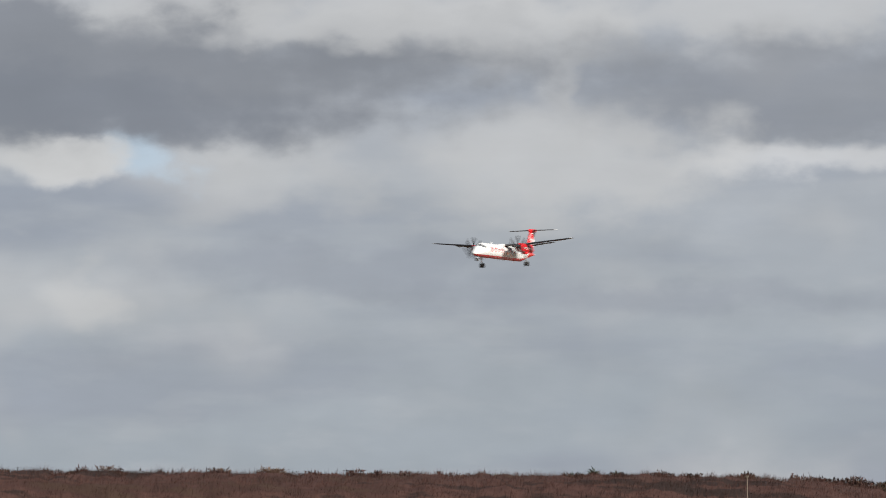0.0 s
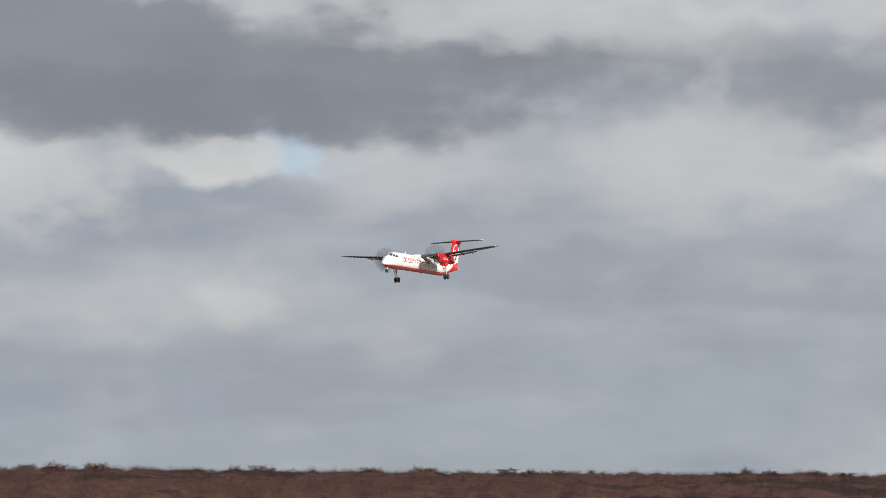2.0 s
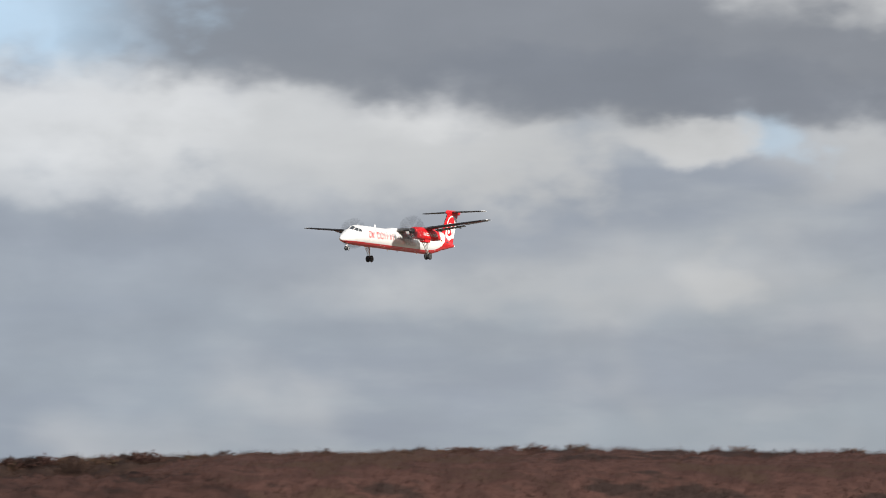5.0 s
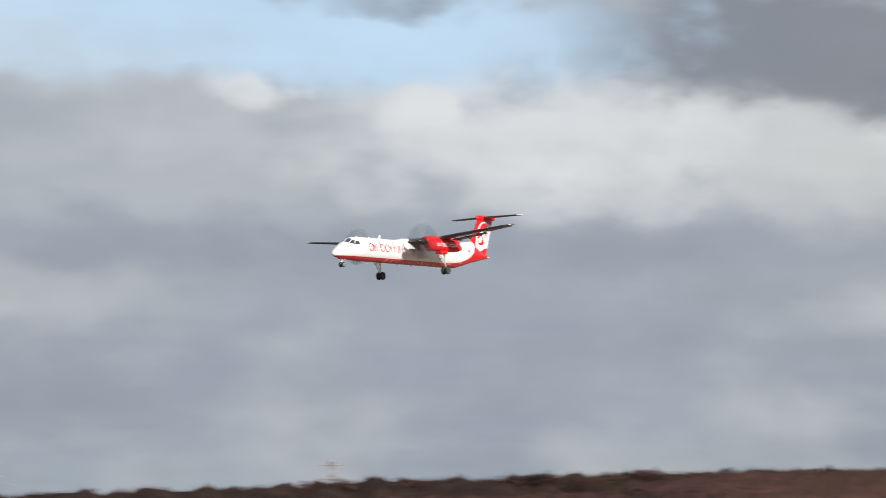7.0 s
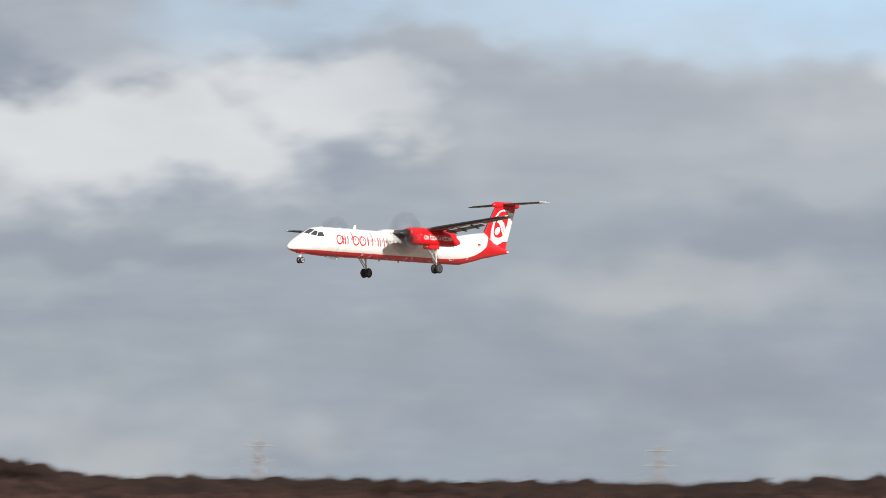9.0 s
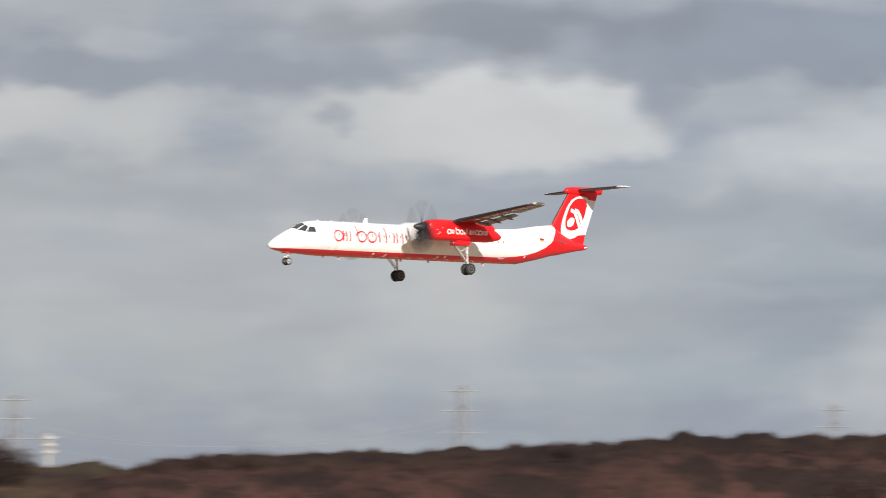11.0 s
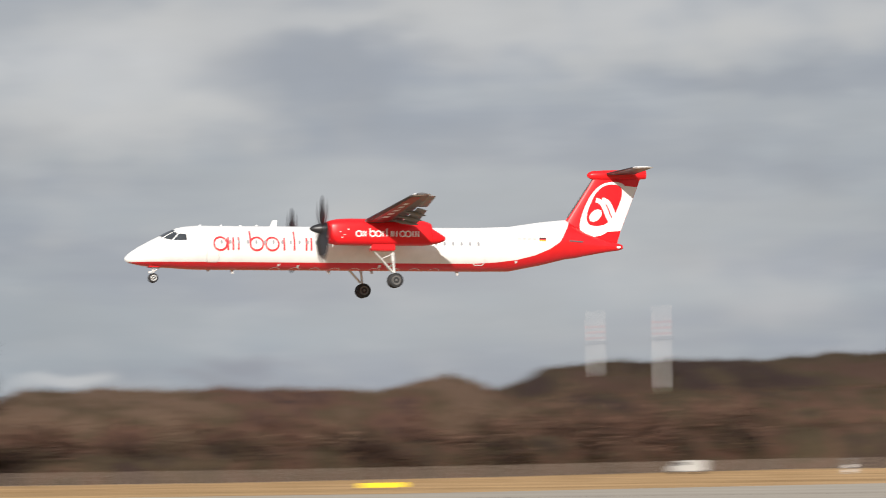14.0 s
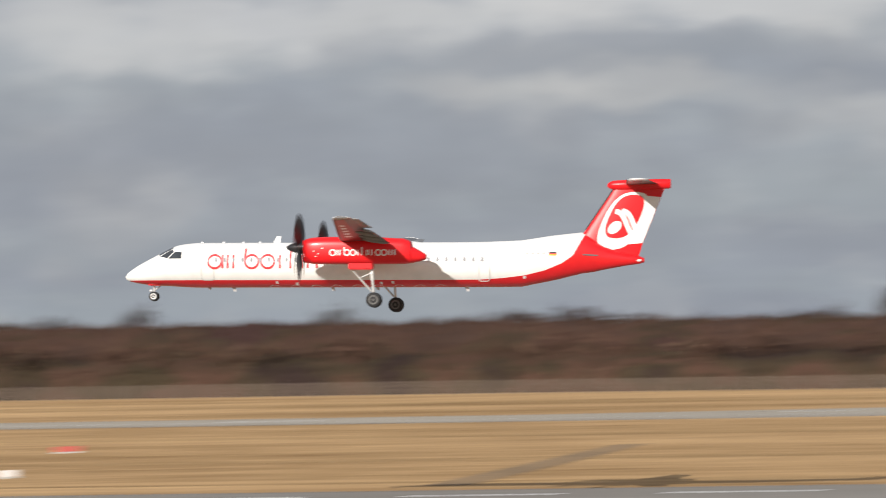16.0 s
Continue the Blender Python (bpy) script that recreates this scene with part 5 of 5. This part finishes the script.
# perimeter fence: posts and slim bars
def fence():
    f = new("fence")
    tagged(f, "grey steel mesh perimeter fence before the wood", "fence")
    post = None
    x = -230.0
    while x < 600:
        y = fence_y(x)
        if post is None:
            bm = bmesh.new()
            tube(bm, (0, 0, 0), (0, 0, 2.55), 0.05, n=6)
            tube(bm, (0, 0, 2.5), (0, -0.35, 2.85), 0.035, n=6)
            post = part("post", bm, M_GALV, f)
            post.location = (x, y, 0)
        else:
            o = new("post", post.data)
            o.parent = f
            o.location = (x, y, 0)
        x += 3.0
    xs = np.arange(-230, 598, 0.14)
    ys = np.interp(xs, FENCE_X, FENCE_Y)
    bars = np.stack([np.stack([xs - 0.022, ys, np.full_like(xs, 0.05)], 1), np.stack([xs + 0.022, ys, np.full_like(xs, 0.05)], 1), np.stack([xs + 0.022, ys, np.full_like(xs, 2.2)], 1),
                     np.stack([xs - 0.022, ys, np.full_like(xs, 0.05)], 1), np.stack([xs + 0.022, ys, np.full_like(xs, 2.2)], 1), np.stack([xs - 0.022, ys, np.full_like(xs, 2.2)], 1)], axis=1).reshape(-1, 3)
    tagged(mesh_object("mesh_panel", bars, np.arange(len(bars)).reshape(-1, 3), M_GALV, f), kind="stuff")
    for z in (0.15, 0.85, 1.5, 2.2):
        bm = bmesh.new()
        k = -230.0
        last = None
        while k <= 600:
            pair = [bm.verts.new((k, fence_y(k) - 0.03, z - 0.012)), bm.verts.new((k, fence_y(k) - 0.03, z + 0.012))]
            if last:
                bm.faces.new((last[0], pair[0], pair[1], last[1]))
            last = pair
            k += 10
        part("rail", bm, M_GALV, f)


fence()


def cabin(name, az, r, w, h, d, mat, label, cat, stripe=None):
    c = new(name)
    c.location = (*at(az, r), 0)
    c.rotation_euler.z = -radians(az) * 0.4
    tagged(c, label, cat)
    part("base", box(bmesh.new(), -w / 2 - 0.1, w / 2 + 0.1, -d / 2, d / 2, 0, 0.25, 0.03), M_CONC, c)
    part("body", box(bmesh.new(), -w / 2, w / 2, -d / 2, d / 2, 0.25, h, 0.04), mat, c)
    part("roof", box(bmesh.new(), -w / 2 - 0.15, w / 2 + 0.15, -d / 2 - 0.15, d / 2 + 0.15, h, h + 0.14, 0.04), M_ROOF, c)
    part("door", box(bmesh.new(), w * 0.12, w * 0.12 + 0.9, -d / 2 - 0.04, -d / 2 + 0.02, 0.3, min(2.2, h - 0.15), 0.01), M_GALV, c)
    if stripe:
        part("band", box(bmesh.new(), -w / 2 - 0.02, w / 2 + 0.02, -d / 2 - 0.02, d / 2 + 0.02, h * 0.55, h * 0.78, 0.01), stripe, c)
    return c


cabin("equipment_cabin", 23.0, 985, 5.8, 2.7, 3.0, M_SIGWHITE, "white equipment cabin with a pale red band on the grass", "cabin", M_PINK)


def control_box(az, r):
    """Upright grey steel box with two white bands on a concrete foot."""
    c = new("control_box")
    c.location = (*at(az, r), 0)
    tagged(c, "upright grey steel box with two white bands", "control box")
    part("foot", box(bmesh.new(), -0.6, 0.6, -0.5, 0.5, 0, 0.15, 0.03), M_CONC, c)
    part("body", box(bmesh.new(), -0.5, 0.5, -0.4, 0.4, 0.15, 2.7, 0.04), M_GREYBOX, c)
    part("lid", box(bmesh.new(), -0.56, 0.56, -0.46, 0.46, 2.7, 2.78, 0.02), M_GREYBOX, c)
    part("door", box(bmesh.new(), -0.4, 0.4, -0.425, -0.39, 1.75, 2.6, 0.01), M_GALV, c)
    for z in (0.3, 1.1):
        part("band", box(bmesh.new(), -0.52, 0.52, -0.42, 0.42, z, z + 0.5, 0.01), M_SIGWHITE, c)


control_box(19.46, 962)


def striped_mast(az, r, h, w, bands, label, lattice=True):
    m = new("striped_mast")
    m.location = (*at(az, r), 0)
    tagged(m, label, "mast")
    for k in range(bands):
        z0, z1 = h * k / bands, h * (k + 1) / bands
        bm = bmesh.new()
        q = w / 2
        for sx, sy in ((-q, -q), (q, -q), (q, q), (-q, q)):
            tube(bm, (sx, sy, z0), (sx, sy, z1), 0.06, n=6)
        for a, b in (((-q, -q), (q, -q)), ((-q, q), (q, q)), ((-q, -q), (-q, q)), ((q, -q), (q, q))):
            tube(bm, (*a, z0), (*b, z1), 0.05, n=5)
            tube(bm, (*b, z0), (*a, z1), 0.05, n=5)
            tube(bm, (*a, z1 - 0.1), (*b, z1 - 0.1), 0.1, n=5)
        part("lattice_section", bm, M_SIGRED if k % 2 == 0 else M_SIGWHITE, m)
    part("foundation", box(bmesh.new(), -w, w, -w, w, 0, 0.2, 0.03), M_CONC, m)


striped_mast(24.70, 1010, 7.8, 0.8, 7, "red and white striped lattice mast by the fence")


M_MASTGREEN = material("mast_green", (0.30, 0.34, 0.24), 0.7, 0.0, 0.1, 2.0)


def tall_mast(az, r, h):
    m = new("tall_mast")
    m.location = (*at(az, r), 0)
    tagged(m, "slim white mast with a dark platform above the wood", "mast", "pair of white masts")
    bm = bmesh.new()
    tube(bm, (0, 0, 0), (0, 0, h * 0.5), 0.3, 0.28, 16)
    part("lower_shaft", bm, M_MASTGREEN, m, "grey-green lower shaft")
    bm = bmesh.new()
    tube(bm, (0, 0, h * 0.5), (0, 0, h * 0.93), 0.30, 0.26, 16)
    part("upper_shaft", bm, M_SIGWHITE, m)
    bm = bmesh.new()
    for k in range(3):
        tube(bm, (0, 0, h * (0.82 + 0.035 * k)), (0, 0, h * (0.835 + 0.035 * k)), 0.36, 0.36, 12)
    part("band", bm, M_PINK, m, "faded red bands")
    bm = bmesh.new()
    tube(bm, (0, 0, h * 0.79), (0, 0, h * 0.81), 0.7, 0.7, 16)
    part("platform", bm, M_PYLON, m)
    bm = bmesh.new()
    tube(bm, (0, 0, h * 0.93), (0, 0, h), 0.2, 0.15, 10)
    part("head", bm, M_SIGWHITE, m)


tall_mast(16.75, 1062, 31.8)
tall_mast(17.46, 1068, 32.9)


def pylon(az, r, h):
    m = new("power_pylon")
    m.location = (*at(az, r), 0)
    m.rotation_euler.z = -radians(az) + 0.25
    tagged(m, "tall grey lattice power pylon far behind the wood", "pylon", "line of power pylons")
    bm = bmesh.new()
    w0, w1 = h * 0.075, 0.7
    for k in range(9):
        z0, z1 = h * k / 9, h * (k + 1) / 9
        a, b = w0 + (w1 - w0) * (k / 9) ** 0.7, w0 + (w1 - w0) * ((k + 1) / 9) ** 0.7
        for sx, sy in ((-1, -1), (1, -1), (1, 1), (-1, 1)):
            tube(bm, (sx * a, sy * a, z0), (sx * b, sy * b, z1), 0.2, n=4)
        for p, q in (((-1, -1), (1, -1)), ((1, 1), (-1, 1)), ((-1, 1), (-1, -1)), ((1, -1), (1, 1))):
            tube(bm, (p[0] * a, p[1] * a, z0), (q[0] * b, q[1] * b, z1), 0.11, n=4)
            tube(bm, (q[0] * a, q[1] * a, z0), (p[0] * b, p[1] * b, z1), 0.11, n=4)
    part("tower", bm, M_PYLON, m)
    for z, w in ((h * 0.68, 8.0), (h * 0.82, 6.5), (h * 0.95, 5.0)):
        bm = bmesh.new()
        for s in (-1, 1):
            tube(bm, (0, -0.5, z), (s * w, 0, z), 0.2, n=4)
            tube(bm, (0, 0.5, z), (s * w, 0, z), 0.2, n=4)
            tube(bm, (0, 0, z + 1.8), (s * w, 0, z), 0.14, n=4)
            tube(bm, (s * w, 0, z), (s * w, 0, z - 2.2), 0.12, n=4)
        part("crossarm", bm, M_PYLON, m)
    return m, [Vector((s * w, 0, z - 2.2)) for z, w in ((h * 0.68, 8.0), (h * 0.82, 6.5)) for s in (-1, 1)]


lines = []
for az, el, r in ((57.0, 16.0, 2250), (53.3, 16.6, 2200), (49.0, 17.6, 2150), (44.05, 19.6, 2100), (40.05, 23.4, 1900), (35.25, 21.6, 1850)):
    m, ends = pylon(az, r, 10 + el / 1000 * r)
    base = Matrix.Translation(m.location) @ Matrix.Rotation(m.rotation_euler.z, 4, "Z")
    lines.append([base @ e for e in ends])
near_lines = []
for az, el, r in ((8.31, 11.0, 2150), (7.49, 10.8, 2180), (6.73, 10.4, 2200)):
    m, ends = pylon(az, r, 10 + el / 1000 * r)
    base = Matrix.Translation(m.location) @ Matrix.Rotation(m.rotation_euler.z, 4, "Z")
    near_lines.append([base @ e for e in ends])
for a, b in [*zip(lines, lines[1:]), *zip(near_lines, near_lines[1:])]:
    for i in range(4):
        cu = bpy.data.curves.new("power_cable", "CURVE")
        cu.dimensions, cu.bevel_depth = "3D", 0.035
        sp = cu.splines.new("POLY")
        sp.points.add(16)
        for k in range(17):
            t = k / 16
            p = a[i].lerp(b[i], t)
            sp.points[k].co = (p.x, p.y, p.z - 9 * 4 * t * (1 - t), 1)
        cu.materials.append(M_PYLON)
        tagged(new("power_cable", cu), "thin grey power cable sagging between pylons", "cable", "power cables")


def relay_tower(az, r, h):
    m = new("relay_tower")
    m.location = (*at(az, r), 0)
    tagged(m, "pale tower with stacked white panels behind the trees", "tower")
    bm = bmesh.new()
    tube(bm, (0, 0, 0), (0, 0, h), 0.8, 0.6, 10)
    part("shaft", bm, M_CONC, m)
    for z in (h - 1.2, h - 3.2, h - 5.2):
        part("panel", box(bmesh.new(), -1.9, 1.9, -0.9, 0.9, z - 0.45, z + 0.45, 0.1), M_CONC, m)


relay_tower(35.62, 1500, 31)


def antenna_array(az, r, width):
    """A long low rack of landing-system aerials."""
    m = new("antenna_array")
    m.location = (*at(az, r), 0)
    tagged(m, "long low red and white antenna array on the dry grass", "antenna array")
    n = 22
    for k in range(n):
        x = -width / 2 + width * (k + 0.5) / n
        bm = bmesh.new()
        box(bm, x - width / n * 0.44, x + width / n * 0.44, -0.25, 0.25, 0.75, 2.75, 0.05)
        p = part("panel", bm, M_SIGWHITE, m)
        part("cap", box(bmesh.new(), x - 0.35, x + 0.35, -0.3, 0.3, 2.7, 2.95, 0.03), M_SIGRED if k % 2 else M_PINK, p)
        bm = bmesh.new()
        tube(bm, (x, 0, 0), (x, 0, 0.8), 0.06, n=6)
        part("leg", bm, M_SIGRED, m)
    part("rail", box(bmesh.new(), -width / 2, width / 2, -0.34, -0.27, 0.7, 0.85, 0.01), M_PINK, m)
    part("rail", box(bmesh.new(), -width / 2, width / 2, -0.34, -0.27, 1.62, 1.76, 0.01), M_PINK, m)


antenna_array(2.52, 800, 30.5)


def sign(az, r, w, h, mat, label):
    s = new("taxi_sign")
    s.location = (*at(az, r), 0)
    tagged(s, label, "sign")
    part("panel", box(bmesh.new(), -w / 2, w / 2, -0.12, 0.12, 0.15, h, 0.03), mat, s)
    part("face", box(bmesh.new(), -w / 2 + 0.08, w / 2 - 0.08, -0.14, -0.12, 0.22, h - 0.07), mat, s)
    for k in range(4):
        x = -w / 2 + w * (k + 0.5) / 4
        part("foot", box(bmesh.new(), x - 0.08, x + 0.08, -0.06, 0.06, 0, 0.16), M_GALV, s)


sign(14.45, 800, 7.0, 0.9, M_YELLOW, "low yellow taxiway sign in the dry grass")


def barrier_group():
    x, y = at(8.15, 785)
    for k, (dx, dy, m, w, h) in enumerate(((0.4, 0.2, M_PINK, 1.5, 1.35), (2.2, -0.3, M_SIGRED, 1.5, 0.95))):
        b = new("equipment_box")
        b.location = (x + dx, y + dy, 0)
        tagged(b, "faded red and white equipment box on the grass", "equipment box", "equipment boxes")
        part("body", box(bmesh.new(), -w / 2, w / 2, -0.6, 0.6, 0.08, h, 0.05), m, b)
        part("band", box(bmesh.new(), -w / 2 - 0.01, w / 2 + 0.01, -0.62, 0.62, h * 0.4, h * 0.65), M_SIGWHITE, b)
        part("foot", box(bmesh.new(), -w / 2 + 0.1, w / 2 - 0.1, -0.5, 0.5, 0, 0.1), M_CONC, b)
    o = new("marker_board")
    o.location = (x - 0.7, y + 1.6, 0)
    tagged(o, "orange marker board on two posts", "marker board")
    part("board", box(bmesh.new(), -0.8, 0.8, -0.06, 0.06, 1.6, 2.4, 0.03), M_ORANGE, o)
    for s in (-0.6, 0.6):
        bm = bmesh.new()
        tube(bm, (s, 0.08, 0), (s, 0.08, 2.3), 0.05, n=6)
        part("post", bm, M_GALV, o)


barrier_group()


def marker(az, r, w, h, mat, label):
    m = new("runway_marker")
    m.location = (*at(az, r), 0)
    tagged(m, label, "marker", "runway markers")
    part("board", box(bmesh.new(), -w / 2, w / 2, -0.3, 0.3, 0.12, h, 0.05), mat, m)
    part("base", box(bmesh.new(), -w / 2 - 0.1, w / 2 + 0.1, -0.4, 0.4, 0, 0.13, 0.02), M_CONC, m)


marker(-10.7, 468, 2.2, 0.6, M_SIGRED, "small red marker block in the grass")
marker(-11.35, 386, 1.3, 0.6, M_SIGWHITE, "small white marker block beside the runway")
marker(3.9, 840, 3.4, 0.7, M_SIGWHITE, "low white block beside the antenna array")


def service_van(az, r):
    v = new("van")
    v.location = (*at(az, r), 0)
    tagged(v, "pale grey service van parked before the fence", "van")
    prof = ((-3.2, 0.5), (-3.25, 1.4), (-2.4, 1.6), (-1.7, 2.35), (-1.3, 2.5), (3.0, 2.5), (3.2, 2.35), (3.25, 0.5))
    bm = bmesh.new()
    loft([[(x, y, z) for x, z in prof] for y in (-1.0, 1.0)], bm)
    bmesh.ops.bevel(bm, geom=list(bm.edges), offset=0.07, segments=2, affect="EDGES")
    body = part("body", bm, M_CONC, v)
    part("windscreen", box(bmesh.new(), -2.25, -1.5, -1.02, -1.0, 1.62, 2.25, 0.005), M_DARKGLASS, body)
    part("side_window", box(bmesh.new(), -1.3, -0.4, -1.02, -1.0, 1.6, 2.2, 0.005), M_DARKGLASS, body)
    for x in (-2.1, 2.1):
        for y in (-0.9, 0.9):
            bm = bmesh.new()
            tube(bm, (x, y - 0.13, 0.38), (x, y + 0.13, 0.38), 0.38, n=18)
            w = part("wheel", bm, M_TYRE, v)
            bm = bmesh.new()
            tube(bm, (x, y - 0.15, 0.38), (x, y + 0.15, 0.38), 0.2, n=12)
            part("rim", bm, M_HUB, w)


service_van(17.72, 975)


def hall(az, r, w, h):
    b = new("industrial_hall")
    b.location = (*at(az, r), 0)
    tagged(b, "low white industrial hall among distant trees", "building", "distant halls")
    part("wall", box(bmesh.new(), -w / 2, w / 2, -10, 10, 0, h - 1.2), M_CABIN, b)
    bm = bmesh.new()
    loft([[(x, -10.6, h - 1.2), (x, 0, h), (x, 10.6, h - 1.2)] for x in (-w / 2 - 0.5, w / 2 + 0.5)], bm)
    part("roof", bm, M_ROOF, b)
    for k in range(4):
        x = -w / 2 + w * (k + 0.5) / 4
        part("window", box(bmesh.new(), x - 1.6, x + 1.6, -10.06, -10.0, h - 3.2, h - 2.0), M_DARKGLASS, b)


hall(-3.0, 1900, 22, 11.6)
hall(-5.1, 1950, 18, 12.2)
hall(2.4, 2000, 20, 12.6)

# teal shed, steam and chimney of a far plant
M_TEAL = material("teal_sheet", (0.24, 0.46, 0.44), 0.5, 0, 0.08, 0.5)
M_STEAM = material("white_steam", (0.52, 0.52, 0.505), 1.0, 0, 0.04, 0.2)


def plant_shed(az, r, w, h):
    b = new("plant_shed")
    b.location = (*at(az - 0.25, r), 0)
    tagged(b, "teal sheet-metal plant building beyond the trees", "building")
    part("wall", box(bmesh.new(), -w / 2, w / 2, -9, 9, 0, h - 1.5), M_TEAL, b)
    bm = bmesh.new()
    loft([[(x, -9.6, h - 1.5), (x, 0, h), (x, 9.6, h - 1.5)] for x in (-w / 2 - 0.5, w / 2 + 0.5)], bm)
    part("roof", bm, M_TEAL, b)


def steam_plume(az, r, puffs, label):
    """Billows of steam as many bumpy rounded pieces: offset across and up, radius."""
    p = new("steam_plume")
    p.location = (*at(az - 0.25, r), 0)
    p.rotation_euler.z = -radians(az)
    tagged(p, label, "steam")
    for x, z, rad in puffs:
        bm = bmesh.new()
        bmesh.ops.create_icosphere(bm, subdivisions=4, radius=1.0)
        y = rng.uniform(-4, 4)
        a, b, c = rng.uniform(0, 6, 3)
        for v in bm.verts:
            d = v.co.copy()
            lump = 1 + 0.13 * math.sin(4 * d.x + a) * math.sin(4 * d.y + b) * math.sin(4 * d.z + c) * 2 + 0.10 * math.sin(9 * d.x + c) * math.sin(8 * d.z + a) + 0.05 * math.sin(17 * d.z + b) * math.sin(16 * d.x + a)
            v.co = Vector((x, y, z)) + Vector((d.x, d.y * 0.8, d.z)) * rad * lump
        part("billow", bm, M_STEAM, p)


plant_shed(3.80, 2200, 22, 19.0)
billows = []
for k in range(46):
    t = k / 45
    billows.append((-17 + 8 * rng.random() + 5 * t + rng.normal() * 2.0, 10 + 34 * t, rng.uniform(2.8, 4.8)))
for k in range(30):
    billows.append((rng.uniform(-12, 19), rng.uniform(29, 42), rng.uniform(2.6, 4.4)))
for k in range(18):
    billows.append((rng.uniform(2, 22), rng.uniform(20, 34), rng.uniform(2.6, 4.2)))
for k in range(15):
    billows.append((46 + 2.1 * k + rng.normal(), 30 + 5 * math.sin(k * 0.35 + 0.6) + rng.normal() * 0.8, rng.uniform(1.4, 2.8)))
for k in range(60):
    billows.append((-44 + 2.1 * k + rng.normal() * 0.5, 17.5 + rng.normal() * 0.7, rng.uniform(0.8, 1.6)))
steam_plume(3.48, 2400, billows, "white steam rising and drifting from a plant beyond the trees")

stack = new("chimney")
stack.location = (*at(7.14, 2250), 0)
tagged(stack, "slim tall grey chimney far beyond the trees", "chimney")
bm = bmesh.new()
tube(bm, (0, 0, 0), (0, 0, 64), 1.0, 0.8, 14)
part("shaft", bm, M_PYLON, stack)
bm = bmesh.new()
tube(bm, (0, 0, 63.6), (0, 0, 64.6), 1.0, 1.0, 14)
part("rim", bm, M_GREYBOX, stack)

# slim pole among the first trees
pole = new("pole")
pole.location = (*at(73.65, 1250), 0)
tagged(pole, "slim pale pole standing before the brown wood", "pole")
bm = bmesh.new()
tube(bm, (0, 0, 0), (0, 0, 26.5), 0.17, 0.12, 10)
part("shaft", bm, M_GALV, pole)
part("lamp_head", box(bmesh.new(), -0.5, 0.5, -0.3, 0.3, 26.4, 26.8, 0.05), M_GALV, pole)


# ---- what moves ----
FLIGHT = [
    (0, pose(917.68, 316.6, 64.35, -1.0, -0.55, -2)),
    (0.5, pose(888.39, 316.6, 62.53, -1.2, -0.45, -2)),
    (1, pose(858.31, 316.6, 60.40, -1.8, -0.15, -2)),
    (1.5, pose(828.42, 316.6, 58.50, -2.2, 0.30, -2)),
    (2, pose(797.65, 316.6, 56.40, -2.4, 0.75, -2)),
    (2.5, pose(766.94, 316.6, 54.36, -1.6, 0.92, -2)),
    (3, pose(736.90, 316.6, 52.90, -1.0, 1.08, -2)),
    (3.5, pose(706.80, 316.6, 51.61, -0.3, 1.25, -2)),
    (3.7, pose(694.48, 316.6, 51.02, -0.3, 1.21, -2)),
    (4.4, pose(650.80, 316.6, 49.51, -0.5, 1.05, -2)),
    (5.1, pose(608.29, 316.6, 47.99, -0.8, 0.90, -2)),
    (5.8, pose(565.73, 316.6, 46.48, -1.0, 0.75, -2)),
    (6, pose(553.35, 316.6, 46.15, -1.2, 0.61, -2)),
    (6.5, pose(523.41, 316.6, 44.91, -2.0, 0.25, -2)),
    (7, pose(492.22, 316.6, 42.74, -2.5, -0.05, -2)),
    (7.5, pose(462.91, 316.6, 41.65, -1.8, 0.15, -2)),
    (8, pose(432.31, 316.6, 39.87, -1.0, 0.55, -2)),
    (8.2, pose(420.05, 316.6, 39.50, -0.9, 0.56, -2)),
    (8.9, pose(377.41, 316.6, 37.35, -0.8, 0.37, -2)),
    (9.6, pose(334.87, 316.6, 35.21, -0.6, 0.36, -1.95)),
    (10.3, pose(292.19, 316.6, 33.06, -0.5, 0.35, -1.88)),
    (10.5, pose(280.11, 316.6, 32.30, -0.5, 0.33, -1.85)),
    (11, pose(249.31, 316.6, 30.60, -1.3, 0.36, -1.80)),
    (11.5, pose(219.26, 316.6, 28.93, -2.0, 0.44, -1.72)),
    (12, pose(188.43, 316.6, 27.18, -0.5, 0.42, -1.67)),
    (12.5, pose(158.74, 316.6, 25.72, 0.1, 0.53, -1.69)),
    (13, pose(127.80, 316.6, 23.77, -0.0, 0.40, -1.65)),
    (13.5, pose(97.69, 316.6, 22.33, -1.0, 0.26, -1.60)),
    (14, pose(66.99, 316.6, 20.73, -2.6, 0.50, -1.65)),
    (14.5, pose(36.78, 316.6, 19.13, -2.8, 0.62, -1.67)),
    (15, pose(6.45, 316.6, 17.56, -2.4, 0.51, -1.67)),
    (15.5, pose(-23.72, 316.6, 15.92, -1.9, 0.42, -1.64)),
    (16, pose(-54.66, 316.6, 14.36, -1.7, 0.96, -1.62)),
]


def motions():
    walk(airplane, FLIGHT)
    for k, hub in enumerate(propellers):
        y = -4.4 if k == 0 else 4.4
        walk(hub, [(i / FPS, pose(11.32, y, 0.85, (84.0 * i + 6 * k) % 360, 0, 0)) for i in range(int(16 * FPS) + 1)])


motions()
